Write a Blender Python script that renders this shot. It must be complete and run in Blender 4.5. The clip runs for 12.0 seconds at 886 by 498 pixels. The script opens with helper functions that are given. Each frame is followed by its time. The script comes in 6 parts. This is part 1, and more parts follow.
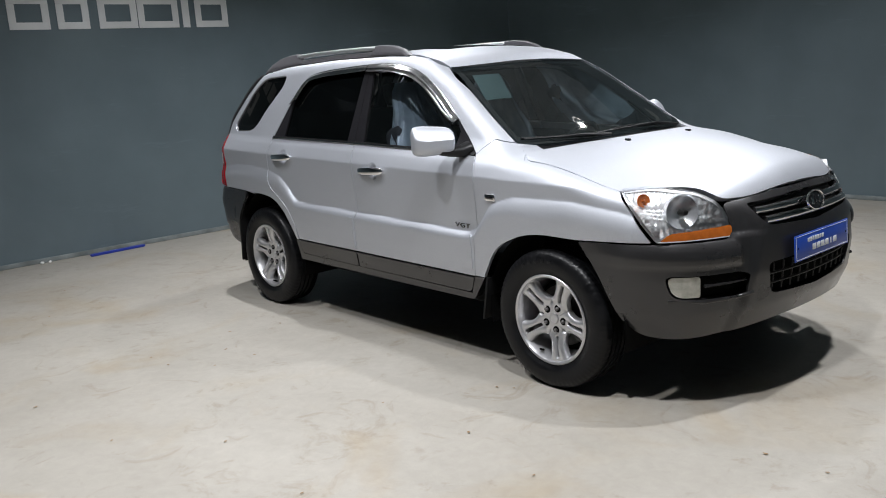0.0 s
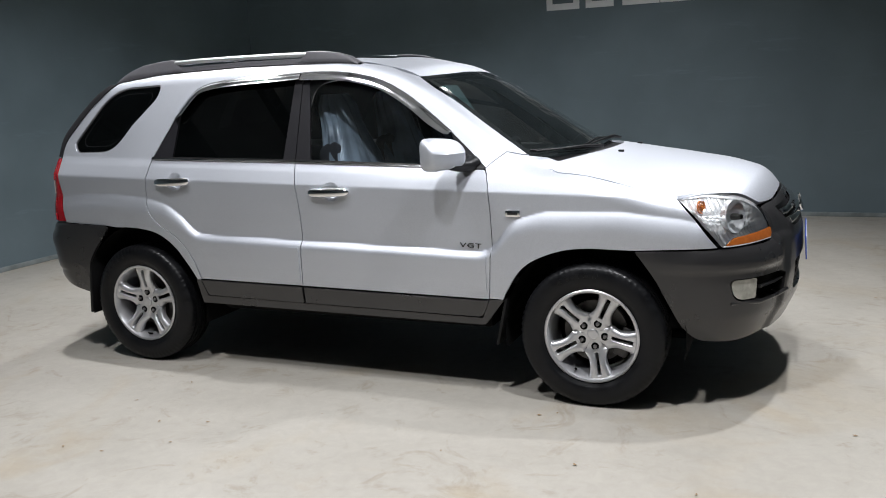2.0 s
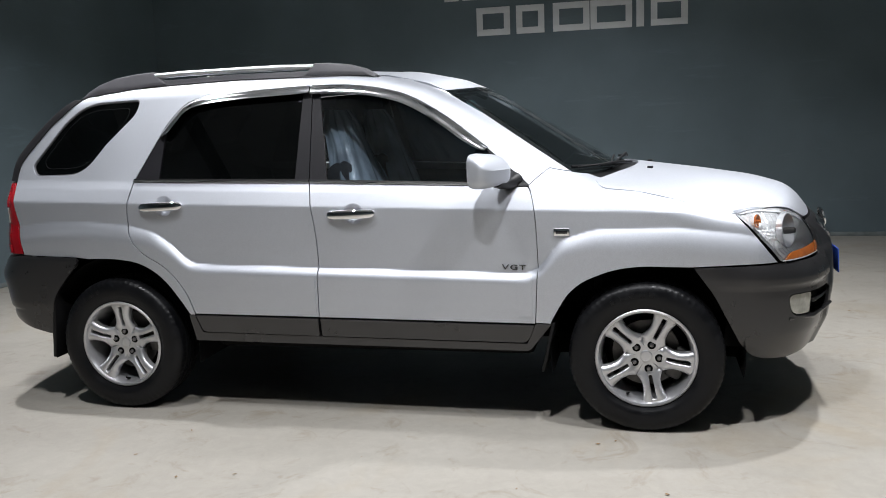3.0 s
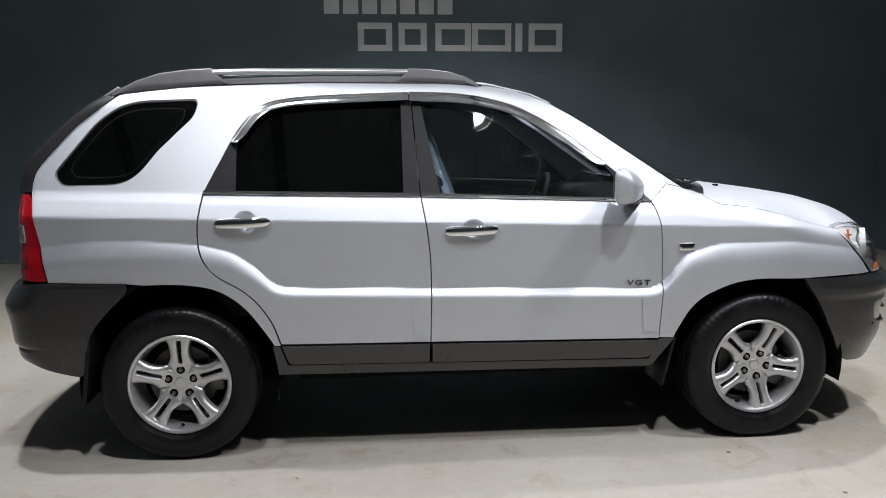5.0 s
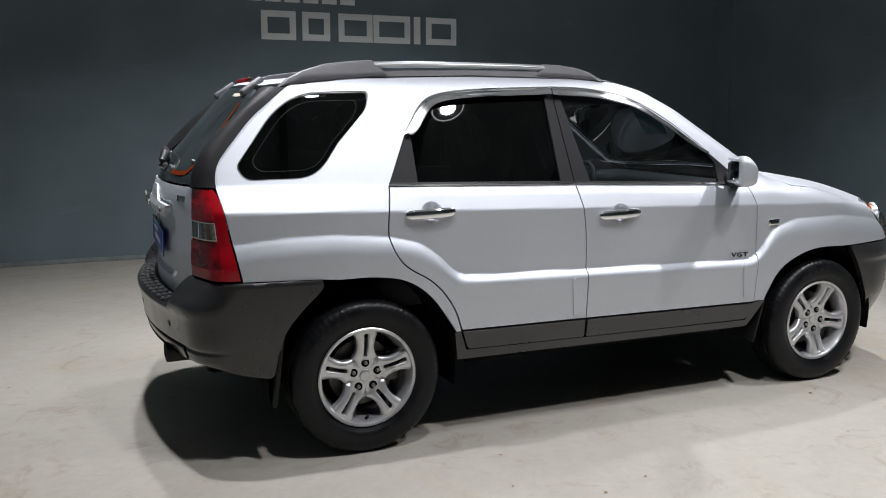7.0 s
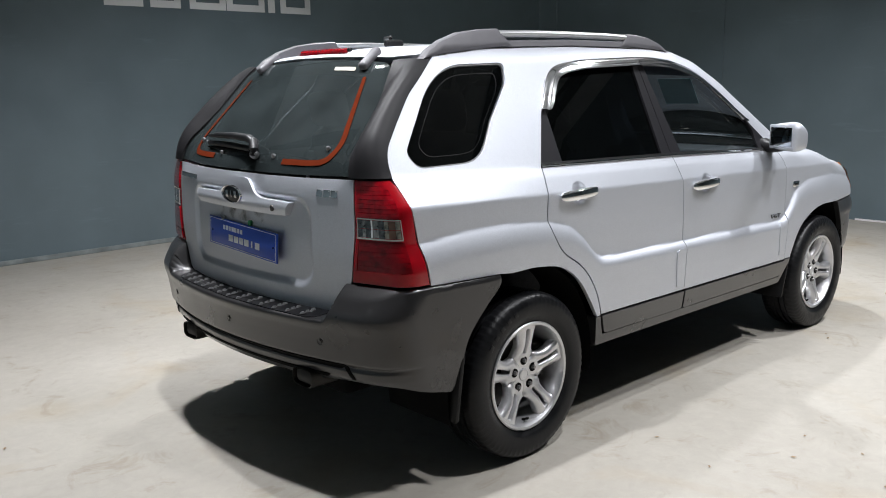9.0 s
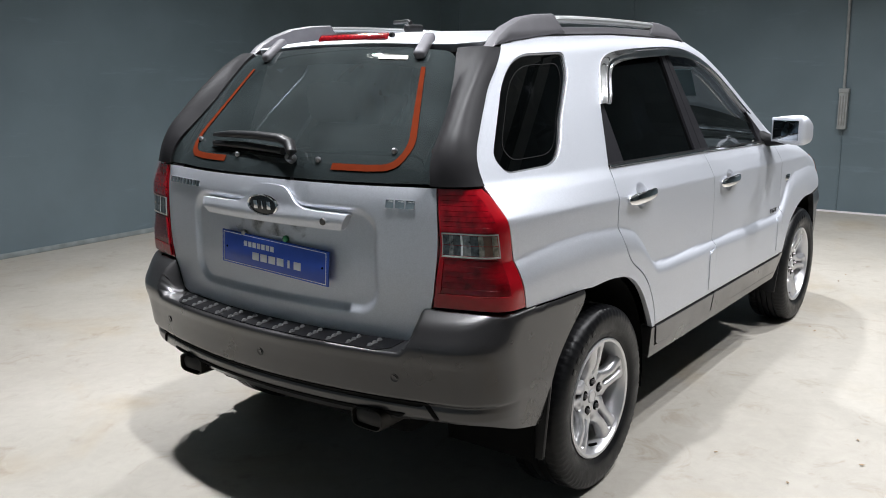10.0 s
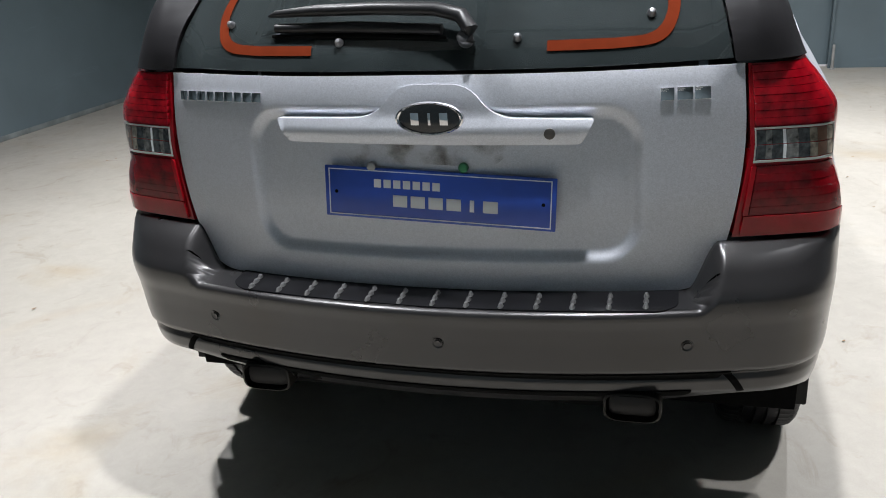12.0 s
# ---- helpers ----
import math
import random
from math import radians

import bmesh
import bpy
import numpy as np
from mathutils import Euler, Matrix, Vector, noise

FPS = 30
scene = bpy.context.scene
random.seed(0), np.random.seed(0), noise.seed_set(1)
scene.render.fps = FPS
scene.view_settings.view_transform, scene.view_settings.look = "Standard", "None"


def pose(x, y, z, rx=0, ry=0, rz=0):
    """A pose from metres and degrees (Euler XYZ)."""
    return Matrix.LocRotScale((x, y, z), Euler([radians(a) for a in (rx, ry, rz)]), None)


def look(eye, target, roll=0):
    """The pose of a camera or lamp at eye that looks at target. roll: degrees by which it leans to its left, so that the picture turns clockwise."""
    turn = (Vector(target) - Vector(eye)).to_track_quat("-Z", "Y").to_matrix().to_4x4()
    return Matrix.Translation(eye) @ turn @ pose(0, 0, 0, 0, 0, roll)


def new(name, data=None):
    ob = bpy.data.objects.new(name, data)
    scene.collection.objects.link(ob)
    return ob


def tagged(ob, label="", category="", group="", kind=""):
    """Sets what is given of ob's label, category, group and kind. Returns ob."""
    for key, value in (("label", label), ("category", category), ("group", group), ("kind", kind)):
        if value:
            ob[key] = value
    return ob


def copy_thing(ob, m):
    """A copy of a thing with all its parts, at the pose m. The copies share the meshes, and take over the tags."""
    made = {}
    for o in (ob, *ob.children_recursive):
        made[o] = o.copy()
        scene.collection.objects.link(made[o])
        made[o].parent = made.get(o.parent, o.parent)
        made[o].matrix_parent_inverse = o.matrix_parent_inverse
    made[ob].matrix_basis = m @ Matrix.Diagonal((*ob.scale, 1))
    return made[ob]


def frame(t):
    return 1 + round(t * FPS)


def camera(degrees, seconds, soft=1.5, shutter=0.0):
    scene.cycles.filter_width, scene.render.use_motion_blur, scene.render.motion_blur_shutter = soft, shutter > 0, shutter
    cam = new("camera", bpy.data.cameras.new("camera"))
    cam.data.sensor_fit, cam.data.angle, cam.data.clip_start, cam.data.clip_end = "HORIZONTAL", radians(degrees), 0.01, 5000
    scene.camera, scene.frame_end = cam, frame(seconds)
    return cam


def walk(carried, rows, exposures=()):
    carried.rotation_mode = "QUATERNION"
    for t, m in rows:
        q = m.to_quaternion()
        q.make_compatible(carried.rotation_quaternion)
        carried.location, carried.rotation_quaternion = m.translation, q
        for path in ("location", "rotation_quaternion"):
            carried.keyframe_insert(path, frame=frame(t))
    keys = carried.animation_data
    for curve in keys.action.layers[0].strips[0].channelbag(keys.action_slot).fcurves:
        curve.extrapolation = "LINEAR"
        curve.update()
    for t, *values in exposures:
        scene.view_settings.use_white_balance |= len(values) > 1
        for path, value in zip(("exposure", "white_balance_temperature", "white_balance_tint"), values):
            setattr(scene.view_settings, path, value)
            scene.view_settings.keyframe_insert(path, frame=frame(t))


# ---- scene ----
cam = camera(55.0, 12.0, soft=0.95)
PATH = [
    (0, (3.97, -3.792, 1.54), (2.487, -2.513, 1.133), -3.7),
    (0.5, (3.586, -4.125, 1.536), (2.297, -2.652, 1.121), -3.0),
    (1, (3.149, -4.381, 1.51), (1.998, -2.793, 1.115), -2.3),
    (1.5, (2.668, -4.512, 1.513), (1.722, -2.792, 1.127), -1.3),
    (2, (2.193, -4.595, 1.513), (1.419, -2.79, 1.135), -2.5),
    (2.5, (1.752, -4.588, 1.498), (1.154, -2.713, 1.138), -2.2),
    (3, (1.323, -4.607, 1.456), (0.855, -2.688, 1.139), -2.3),
    (3.2, (1.174, -4.575, 1.425), (0.75, -2.643, 1.132), -2.3),
    (5, (-0.498, -4.55, 1.454), (-0.315, -2.579, 1.17), -0.3),
    (5.5, (-0.998, -4.522, 1.451), (-0.664, -2.57, 1.171), 1.3),
    (6, (-1.502, -4.502, 1.46), (-1.003, -2.588, 1.163), 0.3),
    (6.5, (-1.974, -4.405, 1.474), (-1.344, -2.531, 1.168), 0.5),
    (7, (-2.429, -4.284, 1.474), (-1.649, -2.468, 1.164), -0.1),
    (8.8, (-3.701, -3.193, 1.53), (-2.418, -1.704, 1.161), -0.5),
    (9, (-3.78, -3.024, 1.5), (-2.447, -1.581, 1.121), -1.1),
    (9.5, (-3.943, -2.598, 1.513), (-2.506, -1.285, 1.056), -3.0),
    (10, (-3.999, -2.166, 1.529), (-2.435, -0.989, 1.114), -0.7),
    (10.5, (-4.037, -1.685, 1.503), (-2.355, -0.674, 1.115), -1.3),
    (11, (-3.983, -1.249, 1.481), (-2.215, -0.411, 1.066), -2.1),
    (11.5, (-3.958, -0.826, 1.451), (-2.129, -0.162, 0.99), -2.9),
    (12, (-3.814, -0.498, 1.453), (-2.008, 0.013, 0.76), -3.3),
]
walk(cam, [(t, look(eye, target, roll)) for t, eye, target, roll in PATH],
     exposures=[(0.0, -0.19), (1.5, -0.14), (3.0, -0.12), (5.0, -0.2), (6.0, -0.25), (7.0, -0.16), (9.0, 0.25), (10.5, 0.48), (11.5, 0.58), (12.0, 0.47)])

# ---- light: high-bay lamps under a dark hall roof, no daylight ----
world = bpy.data.worlds.new("world")
scene.world = world
world.use_nodes = True
world.node_tree.nodes["Background"].inputs[0].default_value = (0.55, 0.62, 0.7, 1)
world.node_tree.nodes["Background"].inputs[1].default_value = 0.02
LAMP_Z, LAMP_W = 4.0, 55.0
LAMPS = [(0.7, -2.9), (-1.0, -2.25), (-2.19, -0.45), (-1.85, 1.55), (0.5, 2.35), (2.6, 0.6), (2.35, -1.8)]
LAMP_SHARE = [1.10, 0.72, 0.95, 1.05, 1.0, 1.10, 1.12]
for (lx, ly), share in zip(LAMPS, LAMP_SHARE):
    data = bpy.data.lights.new("bay_light", "AREA")
    data.shape, data.size, data.energy, data.spread = "DISK", 0.14, LAMP_W * share, radians(122)
    data.color = (0.965, 0.98, 1.02)
    new("bay_light", data).matrix_world = pose(lx, ly, LAMP_Z - 0.03)

# ---- materials ----
def material(name, colour, rough=0.5, metal=0.0, coat=0.0, vary=0.0, scale=8.0, bump=0.0, bump_scale=200.0, spec=0.5, rvary=0.0):
    m = bpy.data.materials.new(name)
    m.use_nodes = True
    t = m.node_tree
    b = t.nodes["Principled BSDF"]
    b.inputs["Base Color"].default_value = (*colour, 1)
    b.inputs["Roughness"].default_value, b.inputs["Metallic"].default_value = rough, metal
    b.inputs["Coat Weight"].default_value, b.inputs["Coat Roughness"].default_value = coat, 0.04
    b.inputs["Specular IOR Level"].default_value = spec
    co = t.nodes.new("ShaderNodeTexCoord")
    if vary or rvary:
        n = t.nodes.new("ShaderNodeTexNoise")
        n.inputs["Scale"].default_value, n.inputs["Detail"].default_value = scale, 6
        t.links.new(co.outputs["Object"], n.inputs["Vector"])
        if vary:
            r = t.nodes.new("ShaderNodeValToRGB")
            r.color_ramp.elements[0].color = (*[c * (1 - vary) for c in colour], 1)
            r.color_ramp.elements[1].color = (*[min(1, c * (1 + vary)) for c in colour], 1)
            r.color_ramp.elements[0].position, r.color_ramp.elements[1].position = 0.3, 0.7
            t.links.new(n.outputs["Fac"], r.inputs["Fac"])
            t.links.new(r.outputs["Color"], b.inputs["Base Color"])
        if rvary:
            q = t.nodes.new("ShaderNodeMapRange")
            q.inputs["To Min"].default_value, q.inputs["To Max"].default_value = max(0.02, rough - rvary), min(1, rough + rvary)
            q.inputs["From Min"].default_value, q.inputs["From Max"].default_value = 0.3, 0.7
            t.links.new(n.outputs["Fac"], q.inputs["Value"])
            t.links.new(q.outputs["Result"], b.inputs["Roughness"])
    if bump:
        n2 = t.nodes.new("ShaderNodeTexNoise")
        n2.inputs["Scale"].default_value, n2.inputs["Detail"].default_value = bump_scale, 3
        t.links.new(co.outputs["Object"], n2.inputs["Vector"])
        bp = t.nodes.new("ShaderNodeBump")
        bp.inputs["Strength"].default_value, bp.inputs["Distance"].default_value = bump, 0.002
        t.links.new(n2.outputs["Fac"], bp.inputs["Height"])
        t.links.new(bp.outputs["Normal"], b.inputs["Normal"])
    return m


def glass(name, tint, ior=1.5, gloss=1.0, dust_haze=0.0):
    """A tinted pane: what passes is tinted, and the surface mirrors by its Fresnel gloss."""
    m = bpy.data.materials.new(name)
    m.use_nodes = True
    t = m.node_tree
    t.nodes.remove(t.nodes["Principled BSDF"])
    clear, shine, mix, fr = (t.nodes.new(k) for k in ("ShaderNodeBsdfTransparent", "ShaderNodeBsdfGlossy", "ShaderNodeMixShader", "ShaderNodeFresnel"))
    clear.inputs["Color"].default_value = (*tint, 1)
    shine.inputs["Color"].default_value, shine.inputs["Roughness"].default_value = (gloss, gloss, gloss, 1), 0.015
    fr.inputs["IOR"].default_value = ior
    t.links.new(fr.outputs[0], mix.inputs[0])
    t.links.new(clear.outputs[0], mix.inputs[1])
    t.links.new(shine.outputs[0], mix.inputs[2])
    last = mix.outputs[0]
    if dust_haze:
        # a thin film of dust, its grey-green also painting in haze from hall reflections
        film, over, co, n, q = (t.nodes.new(k) for k in ("ShaderNodeBsdfDiffuse", "ShaderNodeMixShader", "ShaderNodeTexCoord", "ShaderNodeTexNoise", "ShaderNodeMapRange"))
        film.inputs["Color"].default_value = (0.35, 0.44, 0.455, 1)
        n.inputs["Scale"].default_value, n.inputs["Detail"].default_value = 5, 8
        q.inputs["From Min"].default_value, q.inputs["From Max"].default_value = 0.25, 0.75
        q.inputs["To Min"].default_value, q.inputs["To Max"].default_value = dust_haze * 0.6, dust_haze * 1.4
        t.links.new(co.outputs["Object"], n.inputs["Vector"])
        t.links.new(n.outputs["Fac"], q.inputs["Value"])
        t.links.new(q.outputs["Result"], over.inputs[0])
        t.links.new(last, over.inputs[1])
        t.links.new(film.outputs[0], over.inputs[2])
        last = over.outputs[0]
    t.links.new(last, t.nodes["Material Output"].inputs[0])
    return m


def glowing(name, colour, strength):
    m = bpy.data.materials.new(name)
    m.use_nodes = True
    b = m.node_tree.nodes["Principled BSDF"]
    b.inputs["Base Color"].default_value = b.inputs["Emission Color"].default_value = (*colour, 1)
    b.inputs["Emission Strength"].default_value = strength
    return m


def metallic_paint(name, colour):
    """Silver metallic paint: fine flakes and faint dust under a clear coat."""
    m = material(name, colour, rough=0.55, metal=0.80, coat=0.22)
    m.node_tree.nodes["Principled BSDF"].inputs["Coat Roughness"].default_value = 0.14
    t = m.node_tree
    b = t.nodes["Principled BSDF"]
    co, v, d = t.nodes.new("ShaderNodeTexCoord"), t.nodes.new("ShaderNodeTexVoronoi"), t.nodes.new("ShaderNodeTexNoise")
    v.inputs["Scale"].default_value = 430
    d.inputs["Scale"].default_value, d.inputs["Detail"].default_value = 3.0, 8
    for n in (v, d):
        t.links.new(co.outputs["Object"], n.inputs["Vector"])
    mix = t.nodes.new("ShaderNodeMix")
    mix.data_type = "RGBA"
    mix.inputs["A"].default_value, mix.inputs["B"].default_value = (*[c * 0.89 for c in colour], 1), (*[c * 1.10 for c in colour], 1)
    t.links.new(v.outputs["Color"], mix.inputs["Factor"])
    t.links.new(mix.outputs["Result"], b.inputs["Base Color"])
    q = t.nodes.new("ShaderNodeMapRange")
    q.inputs["From Min"].default_value, q.inputs["From Max"].default_value = 0.3, 0.7
    q.inputs["To Min"].default_value, q.inputs["To Max"].default_value = 0.52, 0.58
    t.links.new(d.outputs["Fac"], q.inputs["Value"])
    t.links.new(q.outputs["Result"], b.inputs["Roughness"])
    return m


def concrete(name):
    """Worn beige concrete: broad stains, fine mottling, darker scuffs, some gloss."""
    m = bpy.data.materials.new(name)
    m.use_nodes = True
    t = m.node_tree
    b = t.nodes["Principled BSDF"]
    co = t.nodes.new("ShaderNodeTexCoord")

    def noisy(scale, detail, rough=0.6, distort=0.0):
        n = t.nodes.new("ShaderNodeTexNoise")
        n.inputs["Scale"].default_value, n.inputs["Detail"].default_value = scale, detail
        n.inputs["Roughness"].default_value, n.inputs["Distortion"].default_value = rough, distort
        t.links.new(co.outputs["Object"], n.inputs["Vector"])
        return n.outputs["Fac"]

    def ramp(fac, a, b_, ca, cb):
        r = t.nodes.new("ShaderNodeValToRGB")
        r.color_ramp.elements[0].position, r.color_ramp.elements[1].position = a, b_
        r.color_ramp.elements[0].color, r.color_ramp.elements[1].color = (*ca, 1), (*cb, 1)
        t.links.new(fac, r.inputs["Fac"])
        return r.outputs["Color"]

    def times(c1, c2, fac=1.0):
        x = t.nodes.new("ShaderNodeMix")
        x.data_type, x.blend_type = "RGBA", "MULTIPLY"
        x.inputs["Factor"].default_value = fac
        t.links.new(c1, x.inputs["A"])
        t.links.new(c2, x.inputs["B"])
        return x.outputs["Result"]

    base = ramp(noisy(0.55, 5, 0.6, 0.4), 0.3, 0.7, (0.335, 0.310, 0.270), (0.408, 0.383, 0.340))
    tan = ramp(noisy(1.3, 4, 0.55, 0.8), 0.54, 0.72, (1, 1, 1), (0.95, 0.885, 0.785))
    scuff = ramp(noisy(3.5, 8, 0.7, 1.5), 0.56, 0.70, (1, 1, 1), (0.80, 0.76, 0.70))
    mottle = ramp(noisy(15, 9, 0.72, 0.6), 0.28, 0.72, (0.90, 0.897, 0.89), (1.05, 1.05, 1.05))
    pits = ramp(noisy(70, 4, 0.6), 0.70, 0.80, (1, 1, 1), (0.66, 0.62, 0.56))
    grain = ramp(noisy(220, 3), 0.3, 0.7, (0.95, 0.95, 0.95), (1.03, 1.03, 1.03))
    t.links.new(times(times(times(times(times(base, tan), scuff), mottle), pits), grain), b.inputs["Base Color"])
    q = t.nodes.new("ShaderNodeMapRange")
    q.inputs["From Min"].default_value, q.inputs["From Max"].default_value = 0.3, 0.7
    q.inputs["To Min"].default_value, q.inputs["To Max"].default_value = 0.42, 0.62
    t.links.new(noisy(2.2, 6), q.inputs["Value"])
    t.links.new(q.outputs["Result"], b.inputs["Roughness"])
    bp = t.nodes.new("ShaderNodeBump")
    bp.inputs["Strength"].default_value, bp.inputs["Distance"].default_value = 0.25, 0.002
    t.links.new(noisy(60, 6), bp.inputs["Height"])
    t.links.new(bp.outputs["Normal"], b.inputs["Normal"])
    return m


def wall_paint(name, colour):
    """Rolled blue-grey paint: faint roller streaks, scuffs and pale dust patches."""
    m = material(name, colour, rough=0.38, vary=0.10, scale=1.6, bump=0.12, bump_scale=90, rvary=0.08)
    t = m.node_tree
    b = t.nodes["Principled BSDF"]
    old = b.inputs["Base Color"].links[0].from_socket
    co, st, n = t.nodes.new("ShaderNodeTexCoord"), t.nodes.new("ShaderNodeMapping"), t.nodes.new("ShaderNodeTexNoise")
    st.inputs["Scale"].default_value = (0.7, 0.7, 5.0)
    n.inputs["Scale"].default_value, n.inputs["Detail"].default_value, n.inputs["Roughness"].default_value = 1.5, 8, 0.7
    t.links.new(co.outputs["Object"], st.inputs["Vector"])
    t.links.new(st.outputs["Vector"], n.inputs["Vector"])
    r = t.nodes.new("ShaderNodeValToRGB")
    r.color_ramp.elements[0].position, r.color_ramp.elements[1].position = 0.60, 0.78
    r.color_ramp.elements[0].color, r.color_ramp.elements[1].color = (0, 0, 0, 1), (0.5, 0.5, 0.5, 1)
    t.links.new(n.outputs["Fac"], r.inputs["Fac"])
    x = t.nodes.new("ShaderNodeMix")
    x.data_type = "RGBA"
    x.inputs["B"].default_value = (*[min(1, c * 1.5 + 0.01) for c in colour], 1)
    t.links.new(r.outputs["Color"], x.inputs["Factor"])
    t.links.new(old, x.inputs["A"])
    t.links.new(x.outputs["Result"], b.inputs["Base Color"])
    return m


SILVER = metallic_paint("silver_paint", (0.606, 0.626, 0.674))
CLAD = material("charcoal_plastic", (0.0295, 0.0285, 0.0295), rough=0.31, metal=0.32, coat=0.5, vary=0.10, scale=5, bump=0.06, bump_scale=500, rvary=0.06)
TRIMGREY = material("dark_corner_plastic", (0.015, 0.0145, 0.016), rough=0.5, spec=0.2, bump=0.1, bump_scale=400, vary=0.10, scale=6)
BLACK = material("black_trim", (0.010, 0.010, 0.011), rough=0.4, spec=0.35, vary=0.15, scale=10, bump=0.05)
PILLAR = material("black_film", (0.012, 0.0115, 0.014), rough=0.45, spec=0.2, vary=0.1)
DARK = material("underbody_black", (0.004, 0.004, 0.004), rough=0.9, spec=0.1, vary=0.3, scale=14)
RUBBER = material("tyre_rubber", (0.0060, 0.0062, 0.0072), rough=0.40, spec=0.24, vary=0.25, scale=18, bump=0.15, bump_scale=300, rvary=0.12)
FLAP = material("mudflap_rubber", (0.008, 0.008, 0.0085), rough=0.5, spec=0.2, vary=0.2, scale=12, rvary=0.1)
ALLOY = material("silver_alloy", (0.57, 0.57, 0.585), rough=0.33, metal=0.75, coat=0.25, vary=0.04, scale=20)
STEEL = material("brake_steel", (0.11, 0.105, 0.10), rough=0.5, metal=0.85, vary=0.2, scale=30)
BADGE = material("badge_metal", (0.30, 0.30, 0.31), rough=0.2, metal=1.0, vary=0.1, scale=40)
CHROME = material("chrome", (0.85, 0.85, 0.86), rough=0.07, metal=1.0, rvary=0.03, scale=12)
VISOR = material("chromed_visor", (0.80, 0.80, 0.81), rough=0.12, metal=1.0, rvary=0.05, scale=9)
RAILBAR = material("brushed_rail", (0.72, 0.73, 0.74), rough=0.3, metal=0.85)
RAILFOOT = material("grey_rail_plastic", (0.115, 0.112, 0.122), rough=0.45, vary=0.08, scale=15, bump=0.08, bump_scale=400)
BLUE = material("plate_blue", (0.020, 0.075, 0.44), rough=0.35, coat=0.3, vary=0.06, scale=20)
WHITE = material("white_film", (0.75, 0.77, 0.80), rough=0.45, vary=0.03)
SIGN = material("sign_grey", (0.74, 0.76, 0.77), rough=0.5, vary=0.05, scale=4)
RED = material("red_lens", (0.27, 0.003, 0.009), rough=0.14, coat=0.6, spec=0.3, vary=0.45, scale=38, bump=0.5, bump_scale=70)
REDLOW = material("dark_red_lens", (0.17, 0.0025, 0.006), rough=0.16, coat=0.5, spec=0.3, vary=0.4, scale=30, bump=0.4, bump_scale=60)
REDBAND = material("red_reflector", (0.34, 0.004, 0.010), rough=0.2, coat=0.5, spec=0.3, vary=0.12, scale=30)
REDDARK = material("deep_red_lens", (0.30, 0.0035, 0.009), rough=0.16, coat=0.6, spec=0.3, vary=0.1, scale=20)
CLEARLENS = material("grey_clear_lens", (0.30, 0.29, 0.28), rough=0.12, metal=0.6, coat=0.8, vary=0.7, scale=70, bump=0.9, bump_scale=90)
AMBER = material("amber_lens", (0.46, 0.12, 0.016), rough=0.15, coat=0.5, vary=0.15, scale=40)
AMBERDIM = material("brown_lens", (0.13, 0.07, 0.05), rough=0.15, coat=0.8, vary=0.2, scale=40)
ORANGE = material("orange_film", (0.115, 0.020, 0.008), rough=0.8, spec=0.0, vary=0.1, scale=30)
LENS = glass("clear_lens", (0.97, 0.975, 0.98))
TINT = glass("black_tinted_glass", (0.010, 0.011, 0.014), gloss=0.7, dust_haze=0.003)
DOORGLASS = glass("tinted_glass", (0.72, 0.76, 0.80), dust_haze=0.006)
# darker copy of the door glass: dimness beyond the cabin put into its tint
FARGLASS = glass("far_glass_dimmed", (0.05, 0.055, 0.06))
SCREEN = glass("windscreen_glass", (0.42, 0.47, 0.48), dust_haze=0.02)
REARGLASS = glass("rear_glass", (0.12, 0.135, 0.14), ior=1.6, dust_haze=0.055)
FRIT = material("glass_border", (0.016, 0.02, 0.021), rough=0.05, coat=0.3)
MIRROR = material("mirror_glass", (0.34, 0.37, 0.40), rough=0.02, metal=1.0)
CABIN = material("cabin_plastic", (0.035, 0.036, 0.04), rough=0.6, vary=0.15, bump=0.1)
CLOTH = material("seat_cloth", (0.05, 0.052, 0.058), rough=0.85, vary=0.2, scale=40, bump=0.2)
FILM = material("plastic_seat_cover", (0.50, 0.60, 0.68), rough=0.25, vary=0.35, scale=7, coat=0.8, bump=0.8, bump_scale=18)
STICKER = material("pale_sticker", (0.48, 0.45, 0.38), rough=0.6, vary=0.2, scale=40)
PAPER = material("paper_sheet", (0.28, 0.42, 0.42), rough=0.8, vary=0.08)
GREEN = material("green_screw", (0.03, 0.22, 0.09), rough=0.5)
BADGE = material("badge_black", (0.015, 0.015, 0.017), rough=0.15, coat=0.8)
FLOORMAT = concrete("worn_concrete")
WALL = wall_paint("blue_grey_paint", (0.128, 0.170, 0.192))
CEIL = material("grey_ceiling", (0.55, 0.58, 0.60), rough=0.8, vary=0.2, scale=1)
BEAM = material("grey_steel_beam", (0.05, 0.055, 0.06), rough=0.6, vary=0.15)
GALV = material("galvanised_steel", (0.45, 0.45, 0.44), rough=0.4, metal=0.6, vary=0.15, scale=20)
WALLFOOT = material("dusty_wall_foot", (0.21, 0.235, 0.235), rough=0.7, vary=0.35, scale=6, bump=0.3, bump_scale=40)
BOXGREY = material("pale_grey_enamel", (0.29, 0.30, 0.295), rough=0.5, vary=0.15, scale=15)
STRIP = material("white_floor_strip", (0.80, 0.76, 0.78), rough=0.5, vary=0.06, scale=6)
BLUEPLASTIC = material("blue_plastic", (0.02, 0.045, 0.36), rough=0.4, vary=0.15, scale=10)
LEAF = material("dry_leaf", (0.30, 0.20, 0.11), rough=0.8, vary=0.3, scale=60)
PEBBLE = material("white_pebble", (0.8, 0.8, 0.78), rough=0.6, vary=0.1)
